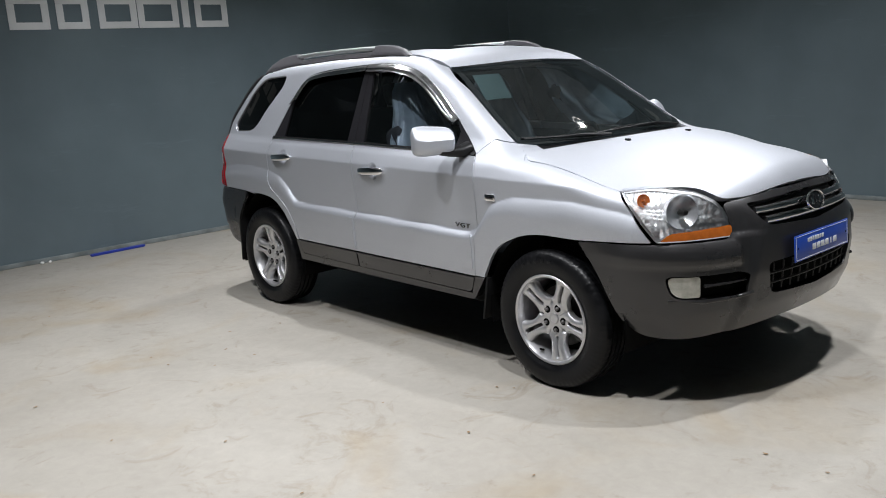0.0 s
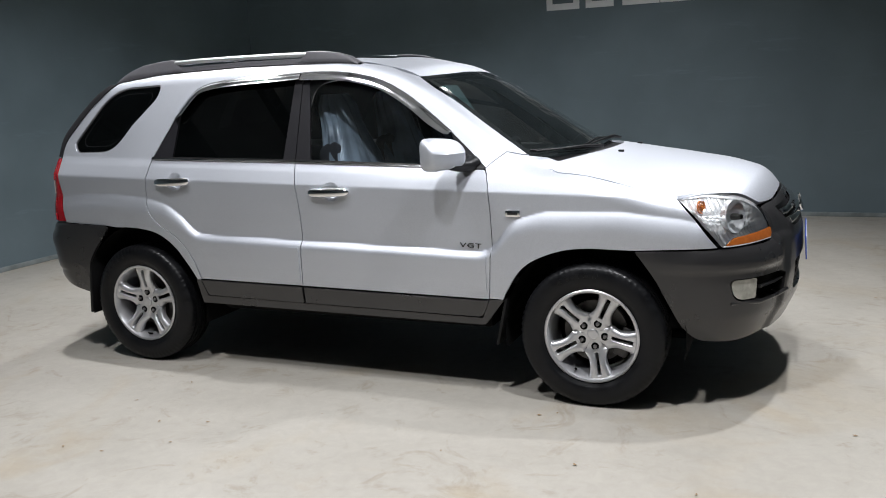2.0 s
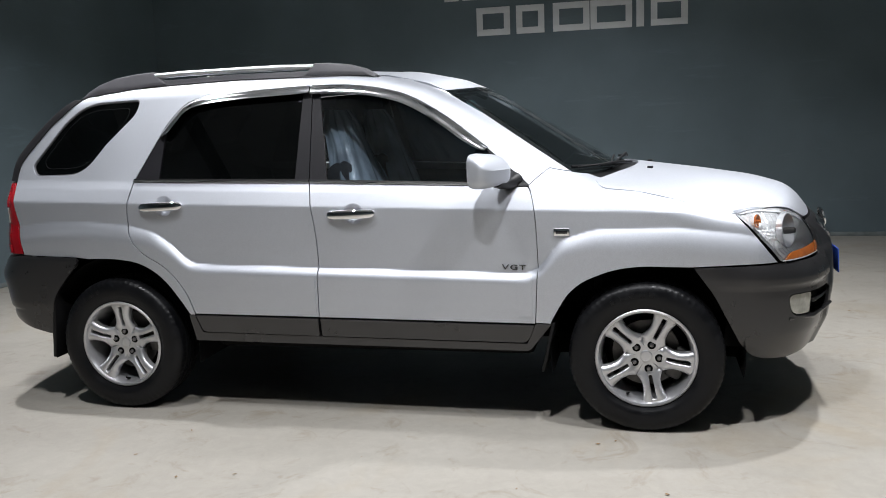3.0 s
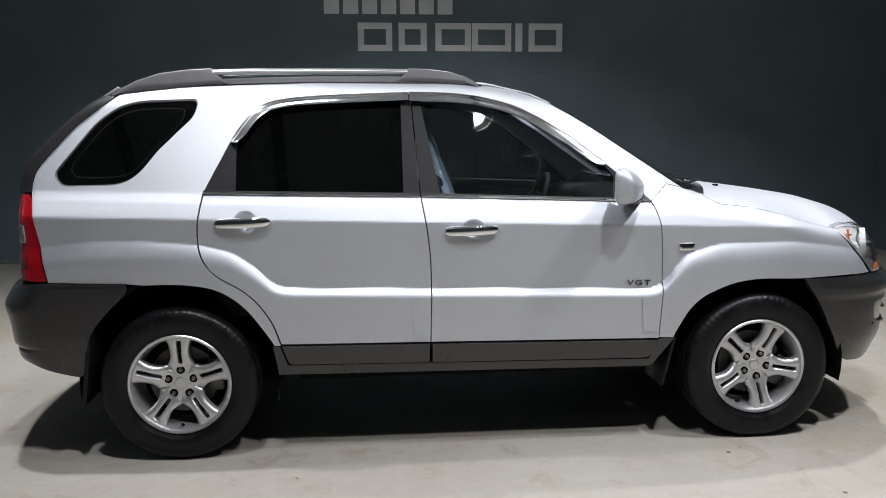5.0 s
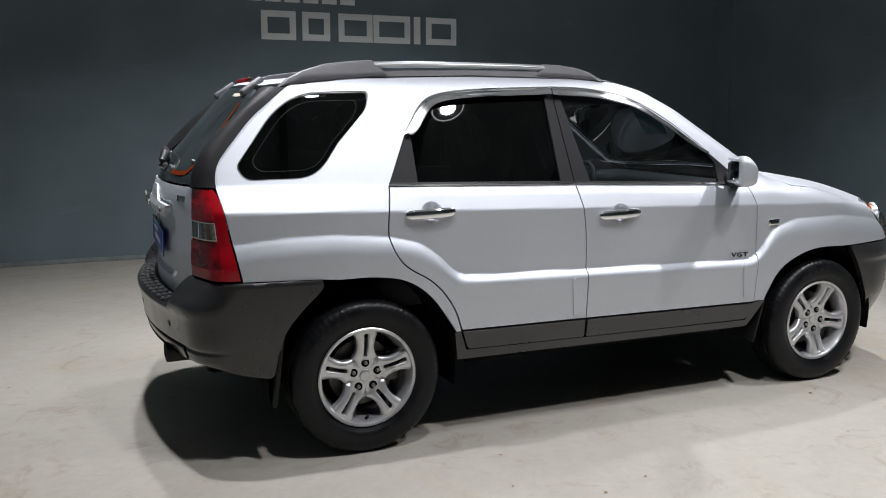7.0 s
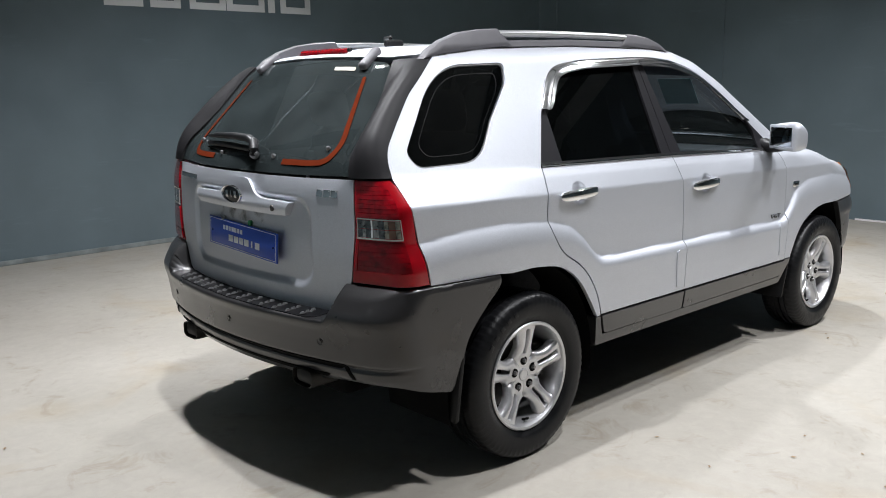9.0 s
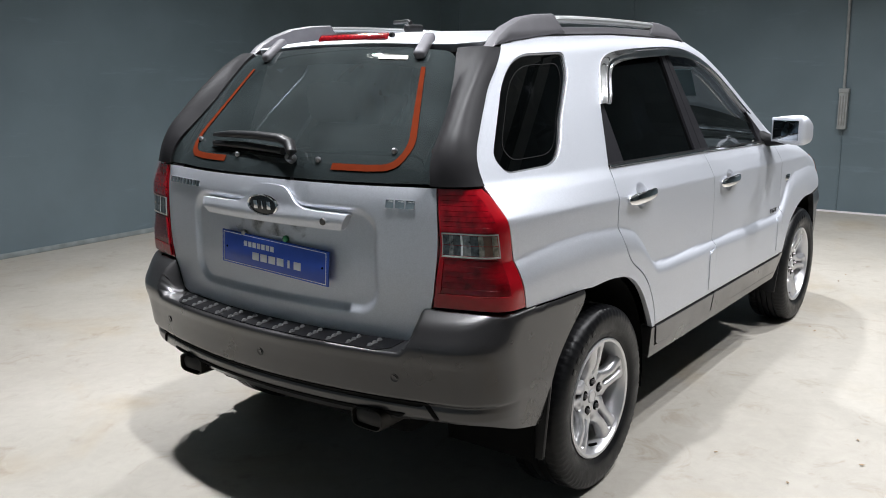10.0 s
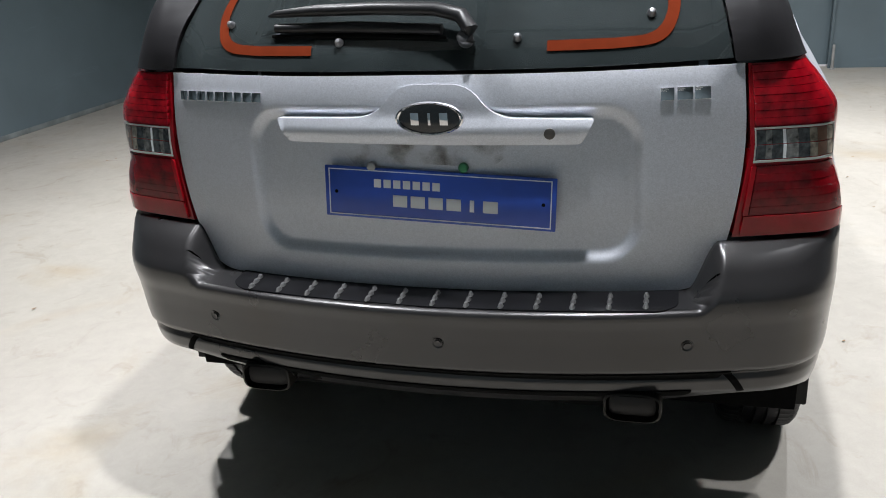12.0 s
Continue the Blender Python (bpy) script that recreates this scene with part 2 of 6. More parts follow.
LIT = glowing("lamp_lens", (1.0, 0.99, 0.96), 9.0)

# ---- the car's outer form: one smooth implicit skin, from which the panels are cut ----
def curve(pts, soft=0.0):
    """A smooth function through a few (x, value) pairs."""
    px, pv = [p[0] for p in pts], [p[1] for p in pts]
    xs = np.linspace(px[0] - 4 * soft - 0.01, px[-1] + 4 * soft + 0.01, 1500)
    ys = np.interp(xs, px, pv)
    if soft:
        n = max(1, int(2.5 * soft / (xs[1] - xs[0])))
        kern = np.exp(-0.5 * (np.arange(-n, n + 1) * (xs[1] - xs[0]) / soft) ** 2)
        ys = np.convolve(np.pad(ys, n, mode="edge"), kern / kern.sum(), mode="valid")
    return lambda v: np.interp(v, xs, ys)


def smax(a, b, k):
    h = np.maximum(k - np.abs(a - b), 0) / k
    return np.maximum(a, b) + h * h * k * 0.25


def step01(v):
    v = np.clip(v, 0, 1)
    return v * v * (3 - 2 * v)


SIDE_W = curve([(0.2, 0.79), (0.36, 0.825), (0.5, 0.845), (0.7, 0.852), (0.95, 0.859), (1.032, 0.860), (1.064, 0.846), (1.10, 0.830), (1.14, 0.808), (1.62, 0.60), (1.8, 0.53)], 0.0035)
LEDGE = curve([(-2.1, 0.93), (-1.826, 0.958), (-1.676, 0.974), (-1.443, 0.976), (-1.209, 0.957), (-1.067, 0.921), (-0.974, 0.856), (-0.885, 0.768), (-0.80, 0.757), (-0.2, 0.743),
               (0.80, 0.72), (0.86, 0.755), (0.95, 0.876), (1.10, 0.920), (1.443, 0.925), (1.715, 0.89), (1.95, 0.83)], 0.022)
ROOF = curve([(-2.4, 0.83), (-2.085, 1.19), (-1.715, 1.605), (-1.66, 1.638), (-1.3, 1.672), (-0.7, 1.692), (-0.1, 1.692), (0.12, 1.678), (0.35, 1.628), (0.56, 1.538), (1.12, 1.195),
              (1.2, 1.168), (1.4, 1.143), (1.6, 1.117), (1.85, 1.076), (2.0, 1.032), (2.07, 0.982), (2.10, 0.936), (2.2, 0.79)], 0.022)
SWEEP = curve([(-1.5, -0.14), (-1.0, 0.0), (-0.1, 0.0), (0.4, 0.22), (2.2, 0.22)], 0.1)
TAIL = curve([(0.4, 2.06), (0.7, 2.085), (0.9, 2.095), (1.1, 2.088), (1.19, 2.075), (1.7, 2.05)], 0.02)
NOSE = curve([(0.3, 2.10), (0.6, 2.15), (0.87, 2.15), (0.95, 2.12), (1.2, 2.05)], 0.02)


# how far down the ledge takes to reach its full depth: short along the doors, long over the wheel arches
LEDGE_FALL = curve([(-1.30, 0.105), (-1.0, 0.08), (-0.85, 0.046), (0.82, 0.046), (0.95, 0.08), (1.25, 0.105)], 0.03)
BULGE = curve([(-0.3, 0.0)] + [(0.05 * k, 1 - (1 - 0.05 * k) ** 2) for k in range(21)] + [(1.3, 1.0)], 0.03)


def half_width(x, z):
    low = np.clip(z + 0.028 * x, 0, 3)
    w = 0.020 + SIDE_W(low) + 0.03 * BULGE((LEDGE(x) + 0.004 - z) / LEDGE_FALL(x))
    w = w - 0.062 * np.clip((x - 0.9) / 0.96, 0, 2) ** 2.5 - 0.03 * np.clip((-1.2 - x) / 0.7, 0, 2) ** 2
    up = step01((z - 1.05) / 0.15)
    return w - up * (0.022 * np.clip((-1.0 - x) / 0.8, 0, 2) ** 1.5 + 0.03 * np.clip(x, 0, 2))


def skin(x, y, z):
    a = np.abs(y)
    side = a - half_width(x, z)
    # the rear glass bows forward at its sides, but the corner posts stand square behind it
    sweep = SWEEP(x) * a * a
    sweep = np.where(sweep < 0, sweep * (1 - step01((a - 0.565) / 0.09)), sweep)
    top = z - ROOF(x + sweep) + (0.085 + 0.082 * step01((x - 1.2) / 0.5)) * a * a
    rear = -x - TAIL(z) + 0.2 * a * a
    front = x - NOSE(z) + 0.2 * a * a + 0.26 * a**4
    return smax(smax(smax(side, 0.8 * top, 0.055), rear, 0.06), front, 0.10)


def settle(form, o, d, far=1.6):
    """Where rays from inside leave the form, and the normals there."""
    lo, hi = np.zeros(len(o)), np.full(len(o), far)
    for _ in range(44):
        mid = 0.5 * (lo + hi)
        p = o + mid[:, None] * d
        out = form(p[:, 0], p[:, 1], p[:, 2]) > 0
        hi, lo = np.where(out, mid, hi), np.where(out, lo, mid)
    p = o + (0.5 * (lo + hi))[:, None] * d
    return p, normals_of(form, p)


def normals_of(form, p, e=0.0025):
    g = np.stack([form(*(p + e * ax).T) - form(*(p - e * ax).T) for ax in np.eye(3)], 1)
    return g / np.maximum(np.linalg.norm(g, axis=1, keepdims=True), 1e-9)

# ---- mesh helpers ----
from mathutils.geometry import delaunay_2d_cdt


def part(name, data, mat, parent=None, label=""):
    """Links a mesh or bmesh as one object under a thing or part."""
    if isinstance(data, bmesh.types.BMesh):
        me = bpy.data.meshes.new(name)
        data.to_mesh(me)
        data.free()
        data = me
    if mat and not data.materials:
        data.materials.append(mat)
    ob = new(name, data)
    ob.parent = parent
    return tagged(ob, label)


def smooth(bm, angle=40):
    lim = radians(angle)
    for f in bm.faces:
        f.smooth = True
    for e in bm.edges:
        e.smooth = len(e.link_faces) == 2 and e.calc_face_angle(0) < lim
    return bm


def box(sx, sy, sz, at=(0, 0, 0), bevel=0.0, turn=None, segs=2):
    bm = bmesh.new()
    bmesh.ops.create_cube(bm, size=1)
    bmesh.ops.scale(bm, vec=(sx, sy, sz), verts=bm.verts)
    if bevel:
        bmesh.ops.bevel(bm, geom=bm.edges[:], offset=bevel, segments=segs, profile=0.5, affect="EDGES")
    if turn is not None:
        bmesh.ops.transform(bm, matrix=turn, verts=bm.verts)
    bmesh.ops.translate(bm, vec=at, verts=bm.verts)
    return smooth(bm)


def add(bm, other):
    """Joins a second bmesh into the first."""
    me = bpy.data.meshes.new("join")
    other.to_mesh(me)
    other.free()
    bm.from_mesh(me)
    bpy.data.meshes.remove(me)
    return bm


def lathe(profile, n=48, closed=False):
    """Turns an (r, y) profile round the y axis."""
    bm = bmesh.new()
    rings = []
    for k in range(n):
        c, s = math.cos(2 * math.pi * k / n), math.sin(2 * math.pi * k / n)
        rings.append([bm.verts.new((r * c, y, r * s)) for r, y in profile])
    m = len(profile)
    for k in range(n):
        a, b = rings[k], rings[(k + 1) % n]
        for i in range(m if closed else m - 1):
            j = (i + 1) % m
            bm.faces.new((a[i], a[j], b[j], b[i]))
    bmesh.ops.remove_doubles(bm, verts=bm.verts, dist=1e-5)
    bmesh.ops.recalc_face_normals(bm, faces=bm.faces)
    return smooth(bm, 35)


def disc(r, depth, n=24, bevel=0.0, axis="y"):
    bm = bmesh.new()
    bmesh.ops.create_cone(bm, cap_ends=True, segments=n, radius1=r, radius2=r, depth=depth)
    if bevel:
        bmesh.ops.bevel(bm, geom=[e for e in bm.edges if abs(e.verts[0].co.z - e.verts[1].co.z) < 1e-6], offset=bevel, segments=2, profile=0.5, affect="EDGES")
    if axis == "y":
        bmesh.ops.rotate(bm, matrix=Matrix.Rotation(radians(90), 3, "X"), verts=bm.verts)
    if axis == "x":
        bmesh.ops.rotate(bm, matrix=Matrix.Rotation(radians(90), 3, "Y"), verts=bm.verts)
    return smooth(bm)


def tube(pts, r, n=10, flat=1.0):
    """A round or flattened bar along a line of points."""
    bm = bmesh.new()
    pts = [Vector(p) for p in pts]
    rings = []
    for i, p in enumerate(pts):
        d = (pts[min(i + 1, len(pts) - 1)] - pts[max(i - 1, 0)]).normalized()
        u = d.cross(Vector((0, 0, 1)) if abs(d.z) < 0.9 else Vector((0, 1, 0))).normalized()
        w = u.cross(d).normalized()
        rad = r[i] if isinstance(r, (list, tuple)) else r
        rings.append([bm.verts.new(p + rad * (math.cos(a) * u + flat * math.sin(a) * w)) for a in [2 * math.pi * k / n for k in range(n)]])
    for a, b in zip(rings, rings[1:]):
        for k in range(n):
            bm.faces.new((a[k], a[(k + 1) % n], b[(k + 1) % n], b[k]))
    bm.faces.new(rings[0][::-1])
    bm.faces.new(rings[-1])
    bmesh.ops.recalc_face_normals(bm, faces=bm.faces)
    return smooth(bm, 50)


def plate_shape(pts, depth, bevel=0.0):
    """An outline in x and z with thickness in y."""
    bm = bmesh.new()
    f = bm.faces.new([bm.verts.new((x, -depth / 2, z)) for x, z in pts])
    up = bmesh.ops.extrude_face_region(bm, geom=[f])["geom"]
    bmesh.ops.translate(bm, vec=(0, depth, 0), verts=[v for v in up if isinstance(v, bmesh.types.BMVert)])
    bmesh.ops.recalc_face_normals(bm, faces=bm.faces)
    if bevel:
        caps = [f for f in bm.faces if len(f.verts) == len(pts)]
        edges = {e for f in caps for e in f.edges}
        bmesh.ops.bevel(bm, geom=list(edges), offset=bevel, segments=2, profile=0.5, affect="EDGES")
    return smooth(bm, 35)


def rounded(pts, step=0.025):
    """A closed outline from corners (u, v, radius), its arcs and edges cut into short steps."""
    out, n = [], len(pts)
    P = [np.array(p[:2], float) for p in pts]
    for i in range(n):
        a, p, b = P[i - 1], P[i], P[(i + 1) % n]
        r = pts[i][2] if len(pts[i]) > 2 else 0.0
        if r:
            la, lb = np.linalg.norm(a - p), np.linalg.norm(b - p)
            ra, rb = min(r, 0.48 * la), min(r, 0.48 * lb)
            s, e = p + (a - p) / la * ra, p + (b - p) / lb * rb
            for q in np.linspace(0, 1, max(4, int((ra + rb) / step * 1.2))):
                out.append((1 - q) ** 2 * s + 2 * q * (1 - q) * p + q * q * e)
        else:
            out.append(p)
    dense = []
    for i, p in enumerate(out):
        q = out[(i + 1) % len(out)]
        k = max(1, int(math.ceil(np.linalg.norm(q - p) / step)))
        dense += [p + (q - p) * j / k for j in range(k)]
    keep = [p for i, p in enumerate(dense) if np.linalg.norm(p - dense[i - 1]) > 1e-4]
    return np.array(keep)


def inside(poly, pts):
    x, y = pts[:, 0], pts[:, 1]
    hit = np.zeros(len(pts), bool)
    for (ax, ay), (bx, by) in zip(poly, np.roll(poly, -1, axis=0)):
        if ay != by:
            cut = ((ay > y) != (by > y)) & (x < (bx - ax) * (y - ay) / (by - ay) + ax)
            hit ^= cut
    return hit


def inset(poly, d):
    """Moves an outline inwards by d."""
    area = 0.5 * np.sum(poly[:, 0] * np.roll(poly[:, 1], -1) - poly[:, 1] * np.roll(poly[:, 0], -1))
    t = np.roll(poly, -1, axis=0) - np.roll(poly, 1, axis=0)
    n = np.stack([-t[:, 1], t[:, 0]], 1) / np.maximum(np.linalg.norm(t, axis=1, keepdims=True), 1e-9)
    return poly + n * d * (1 if area > 0 else -1)


# ways from the inside to the skin
def from_side(uv):
    z = np.zeros(len(uv))
    return np.stack([uv[:, 0], z + 0.12, uv[:, 1]], 1), np.tile([0.0, 1.0, 0.0], (len(uv), 1))


def from_below(uv):
    z = np.zeros(len(uv))
    return np.stack([uv[:, 0], uv[:, 1], z + 0.72], 1), np.tile([0.0, 0.0, 1.0], (len(uv), 1))


def to_rear(uv):
    z = np.zeros(len(uv))
    return np.stack([z - 1.2, uv[:, 0], uv[:, 1]], 1), np.tile([-1.0, 0.0, 0.0], (len(uv), 1))


class Round:
    """Ways that fan out round an upright axis at (cx, cy), to the rear (sign -1) or the front (1)."""

    def __init__(self, cx, cy, sign, r=0.7):
        self.cx, self.cy, self.sign, self.r = cx, cy, sign, r

    def u(self, x, y):
        return self.r * math.atan2(y - self.cy, self.sign * (x - self.cx))

    def __call__(self, uv):
        a, z = uv[:, 0] / self.r, np.zeros(len(uv))
        return np.stack([z + self.cx, z + self.cy, uv[:, 1]], 1), np.stack([self.sign * np.cos(a), np.sin(a), z], 1)


class Rolled:
    """The same, but above the height v0 the ways tilt up and over the form's top edge."""

    def __init__(self, form, cx, sign, v0, deep, r=0.75):
        self.fan, self.form, self.v0, self.deep = Round(cx, 0.0, sign, r), form, v0, deep

    def u(self, x, y):
        return self.fan.u(x, y)

    def __call__(self, uv):
        o, d = self.fan(np.stack([uv[:, 0], np.minimum(uv[:, 1], self.v0)], 1))
        p, _ = settle(self.form, o, d)
        o2 = p - d * self.deep
        tilt = np.maximum(uv[:, 1] - self.v0, 0) / self.deep
        d2 = d * np.cos(tilt)[:, None] + np.array([0, 0, 1.0]) * np.sin(tilt)[:, None]
        return o2, d2


def sheet(name, outline, way, form=skin, holes=(), step=0.024, off=0.0, depth=0.02, gap=0.0, mirror=False, hole_depth=None):
    """A panel cut from the form: its face with the form's own normals, and turned-in edges. Returns its mesh."""
    poly = rounded(outline, step)
    if gap:
        poly = inset(poly, gap)
    cuts = [rounded(h, step) for h in holes]
    loops = [poly] + cuts
    lo, hi = poly.min(0), poly.max(0)
    gu, gv = np.meshgrid(np.arange(lo[0] + step * 0.5, hi[0], step), np.arange(lo[1] + step * 0.5, hi[1], step))
    grid = np.stack([gu.ravel(), gv.ravel()], 1)
    ok = inside(poly, grid)
    for c in cuts:
        ok &= ~inside(c, grid)
    grid = grid[ok]
    edge_pts = np.concatenate(loops)
    if len(grid):
        near = np.full(len(grid), 9.0)
        for q in edge_pts:
            near = np.minimum(near, ((grid - q) ** 2).sum(1))
        grid = grid[near > (0.55 * step) ** 2]
    pts = np.concatenate([edge_pts, grid])
    edges, k = [], 0
    for lp in loops:
        n = len(lp)
        edges += [(k + i, k + (i + 1) % n) for i in range(n)]
        k += n
    vs, _, fs, *_ = delaunay_2d_cdt([Vector(p) for p in pts], edges, [], 0, 1e-6)
    uv = np.array([tuple(v) for v in vs])
    tri = np.array([f for f in fs if len(f) == 3])
    mid = uv[tri].mean(1)
    ok = inside(poly, mid)
    for c in cuts:
        ok &= ~inside(c, mid)
    tri = tri[ok]

    def place(q):
        p, nn = settle(form, *way(q))
        o = off(q) if callable(off) else off
        return p + nn * (np.asarray(o).reshape(-1, 1) if np.ndim(o) else o), nn

    p, nn = place(uv)
    fn = np.cross(p[tri[:, 1]] - p[tri[:, 0]], p[tri[:, 2]] - p[tri[:, 0]])
    flip = (fn * nn[tri[:, 0]]).sum(1) < 0
    tri[flip] = tri[flip][:, ::-1]
    if callable(off):
        acc = np.zeros_like(p)
        fn = np.cross(p[tri[:, 1]] - p[tri[:, 0]], p[tri[:, 2]] - p[tri[:, 0]])
        for c in range(3):
            np.add.at(acc, tri[:, c], fn)
        nn = acc / np.maximum(np.linalg.norm(acc, axis=1, keepdims=True), 1e-12)
    verts, norms, faces = [p], [nn], [tuple(int(i) for i in f) for f in tri]
    base = len(p)
    for i, lp in enumerate(loops):
        deep = depth if i == 0 or hole_depth is None else hole_depth
        if not deep:
            continue
        q, qn = place(lp)
        tang = np.roll(q, -1, axis=0) - np.roll(q, 1, axis=0)
        out = np.cross(tang, qn)
        out /= np.maximum(np.linalg.norm(out, axis=1, keepdims=True), 1e-9)
        c = q.mean(0)
        flat = uv.mean(0)
        area = 0.5 * np.sum(lp[:, 0] * np.roll(lp[:, 1], -1) - lp[:, 1] * np.roll(lp[:, 0], -1))
        # outwards for the rim, inwards for a hole
        test = ((q - c) * out).sum()
        if (test < 0) != (i > 0):
            out = -out
        n = len(lp)
        half = (out + qn) / np.linalg.norm(out + qn, axis=1, keepdims=True)
        verts += [q, q - qn * 0.002 + out * 0.0006, q - qn * deep]
        norms += [half, out, out]
        for j in range(n):
            a, b = base + j, base + (j + 1) % n
            for lift in (0, n):
                f = (a + lift, b + lift, b + lift + n, a + lift + n)
                faces.append(f)
        base += 3 * n
    v, nr = np.concatenate(verts), np.concatenate(norms)
    fixed = []
    for f in faces:
        g = np.cross(v[f[1]] - v[f[0]], v[f[2]] - v[f[0]])
        fixed.append(f if g @ nr[list(f)].mean(0) >= 0 else f[::-1])
    if mirror:
        v, nr = v * [1, -1, 1], nr * [1, -1, 1]
        fixed = [f[::-1] for f in fixed]
    me = bpy.data.meshes.new(name)
    me.from_pydata(v.tolist(), [], fixed)
    me.polygons.foreach_set("use_smooth", [True] * len(me.polygons))
    me.normals_split_custom_set_from_vertices(nr.tolist())
    return me


def both(name, outline, way, mat, parent, label="", **kw):
    """The same panel on the car's left and right."""
    return [part(name, sheet(name, outline, way, mirror=m, **kw), mat, parent[i] if isinstance(parent, (list, tuple)) else parent, label) for i, m in enumerate((False, True))]


def height(x, y):
    """The skin's height over a place of the plan."""
    p, _ = settle(skin, np.array([[x, y, 0.72]]), np.array([[0.0, 0.0, 1.0]]))
    return float(p[0, 2])


def on_skin(uv, way, form=skin):
    p, n = settle(form, *way(np.array([uv], float)))
    return Vector(p[0]), Vector(n[0])


def seat_on(p, n, up=(0, 0, 1)):
    """A pose whose y axis points out along n and whose z axis leans up."""
    n = Vector(n).normalized()
    x = n.cross(Vector(up)).normalized()
    z = x.cross(n).normalized()
    m = Matrix((x, n, z)).transposed().to_4x4()
    m.translation = p
    return m

# ---- the car ----
car = new("car")
car.location.y = 0.021
tagged(car, "silver compact SUV with charcoal cladding parked on concrete", "car")

# windscreen edge and roof edge in plan
SCREEN_EDGE = [(0.985, 0.705), (0.80, 0.672), (0.58, 0.625), (0.375, 0.572)]
ROOF_EDGE = [(0.20, 0.568), (0.0, 0.572), (-0.6, 0.578), (-1.2, 0.572), (-1.53, 0.555)]
up_edge = [(x, height(x, y)) for x, y in SCREEN_EDGE + ROOF_EDGE]

REAR_EDGE = [(-0.872, 0.508), (-0.908, 0.621, 0.08), (-1.002, 0.745, 0.10), (-1.154, 0.828, 0.07), (-1.212, 0.93, 0.06), (-1.214, 1.042, 0.1), (-1.190, 1.172)]
side_panel = REAR_EDGE + [(-1.068, 1.412, 0.05), (-0.966, 1.556, 0.12), (-0.752, 1.592, 0.1), (-0.29, 1.608, 0.1), (0.045, 1.582, 0.1), (0.302, 1.504, 0.1), (0.598, 1.290), (0.803, 1.118),
                          (0.828, 1.142), (0.89, 1.190)] + up_edge + [(-1.596, 1.588), (-1.745, 1.468, 0.05), (-1.825, 1.376, 0.05), (-1.902, 1.284, 0.05), (-1.916, 1.231, 0.03), (-1.916, 1.183), (-1.875, 0.99, 0.1), (-1.838, 0.806),
                                                                     (-1.515, 0.797), (-1.44, 0.790), (-1.30, 0.792, 0.05), (-1.145, 0.772, 0.1), (-1.027, 0.695, 0.1), (-0.937, 0.571, 0.08), (-0.898, 0.508)]
quarter = [(-1.832, 1.262, 0.03), (-1.662, 1.482, 0.05), (-1.575, 1.548, 0.05), (-1.485, 1.576, 0.04), (-1.217, 1.584, 0.03), (-1.236, 1.508, 0.03), (-1.385, 1.360), (-1.470, 1.250, 0.06), (-1.545, 1.212, 0.05), (-1.795, 1.208, 0.03)]
sides = both("side_panel", side_panel, from_side, SILVER, car, "silver body side with roof frame and wheel-arch flare", holes=[quarter], gap=0.0015, step=0.0105)
both("quarter_window", quarter, from_side, TINT, sides, "black tinted quarter glass", off=-0.010, depth=0.004, gap=0.006)
# thin bright rubber edge round the quarter window
SEALGREY = material("grey_seal", (0.16, 0.16, 0.17), rough=0.35, coat=0.3, vary=0.1, scale=20)
ring_in = [(u * 0.984 + 0.016 * -1.52, v * 0.970 + 0.030 * 1.40, *r) for u, v, *r in quarter]
both("window_seal", quarter, from_side, SEALGREY, sides, "thin grey window seal", off=-0.004, depth=0.006, gap=0.001, holes=[ring_in], step=0.02)

line_out = [(u * 0.80 + 0.20 * -1.50, v * 0.80 + 0.20 * 1.40, *r) for u, v, *r in quarter]
line_in = [(u * 0.792 + 0.208 * -1.50, v * 0.79 + 0.21 * 1.40, *r) for u, v, *r in quarter]
both("print_line", line_out, from_side, TRIMGREY, sides, "thin grey line printed on the glass", off=-0.0085, depth=0.0, holes=[line_in], step=0.02)

fender = [(0.831, 0.500), (0.845, 0.752), (0.841, 0.90, 0.1), (0.834, 1.010, 0.1), (0.815, 1.090, 0.04), (0.802, 1.115), (0.828, 1.141), (0.891, 1.189), (0.985, height(0.985, 0.705) - 0.001), (1.055, height(1.055, 0.728)), (1.095, height(1.095, 0.745), 0.02), (1.125, height(1.125, 0.803)),
          (1.28, height(1.28, 0.797)), (1.45, height(1.45, 0.794)), (1.58, height(1.58, 0.793)), (1.688, height(1.688, 0.793), 0.01), (1.762, 0.895, 0.1), (1.862, 0.768), (1.512, 0.755), (1.42, 0.757, 0.05), (1.288, 0.762, 0.1), (1.155, 0.742, 0.1), (0.992, 0.668, 0.1), (0.905, 0.517, 0.05), (0.898, 0.497)]
fenders = both("front_fender", fender, from_side, SILVER, car, "silver front wing with flared arch", gap=0.001, step=0.0095)

both("wing_corner", [(0.987, 0.707), (1.055, 0.635), (1.132, 0.650), (1.145, 0.790, 0.01), (1.100, 0.770, 0.02), (1.055, 0.727)], from_below, SILVER, fenders, "silver wing corner beside the screen", off=-0.003, depth=0.02, step=0.012)


def cup_loop(x, z, r=0.050):
    return [(x + r * 1.08 * math.cos(a), z + r * math.sin(a)) for a in [2 * math.pi * k / 40 for k in range(40)]]


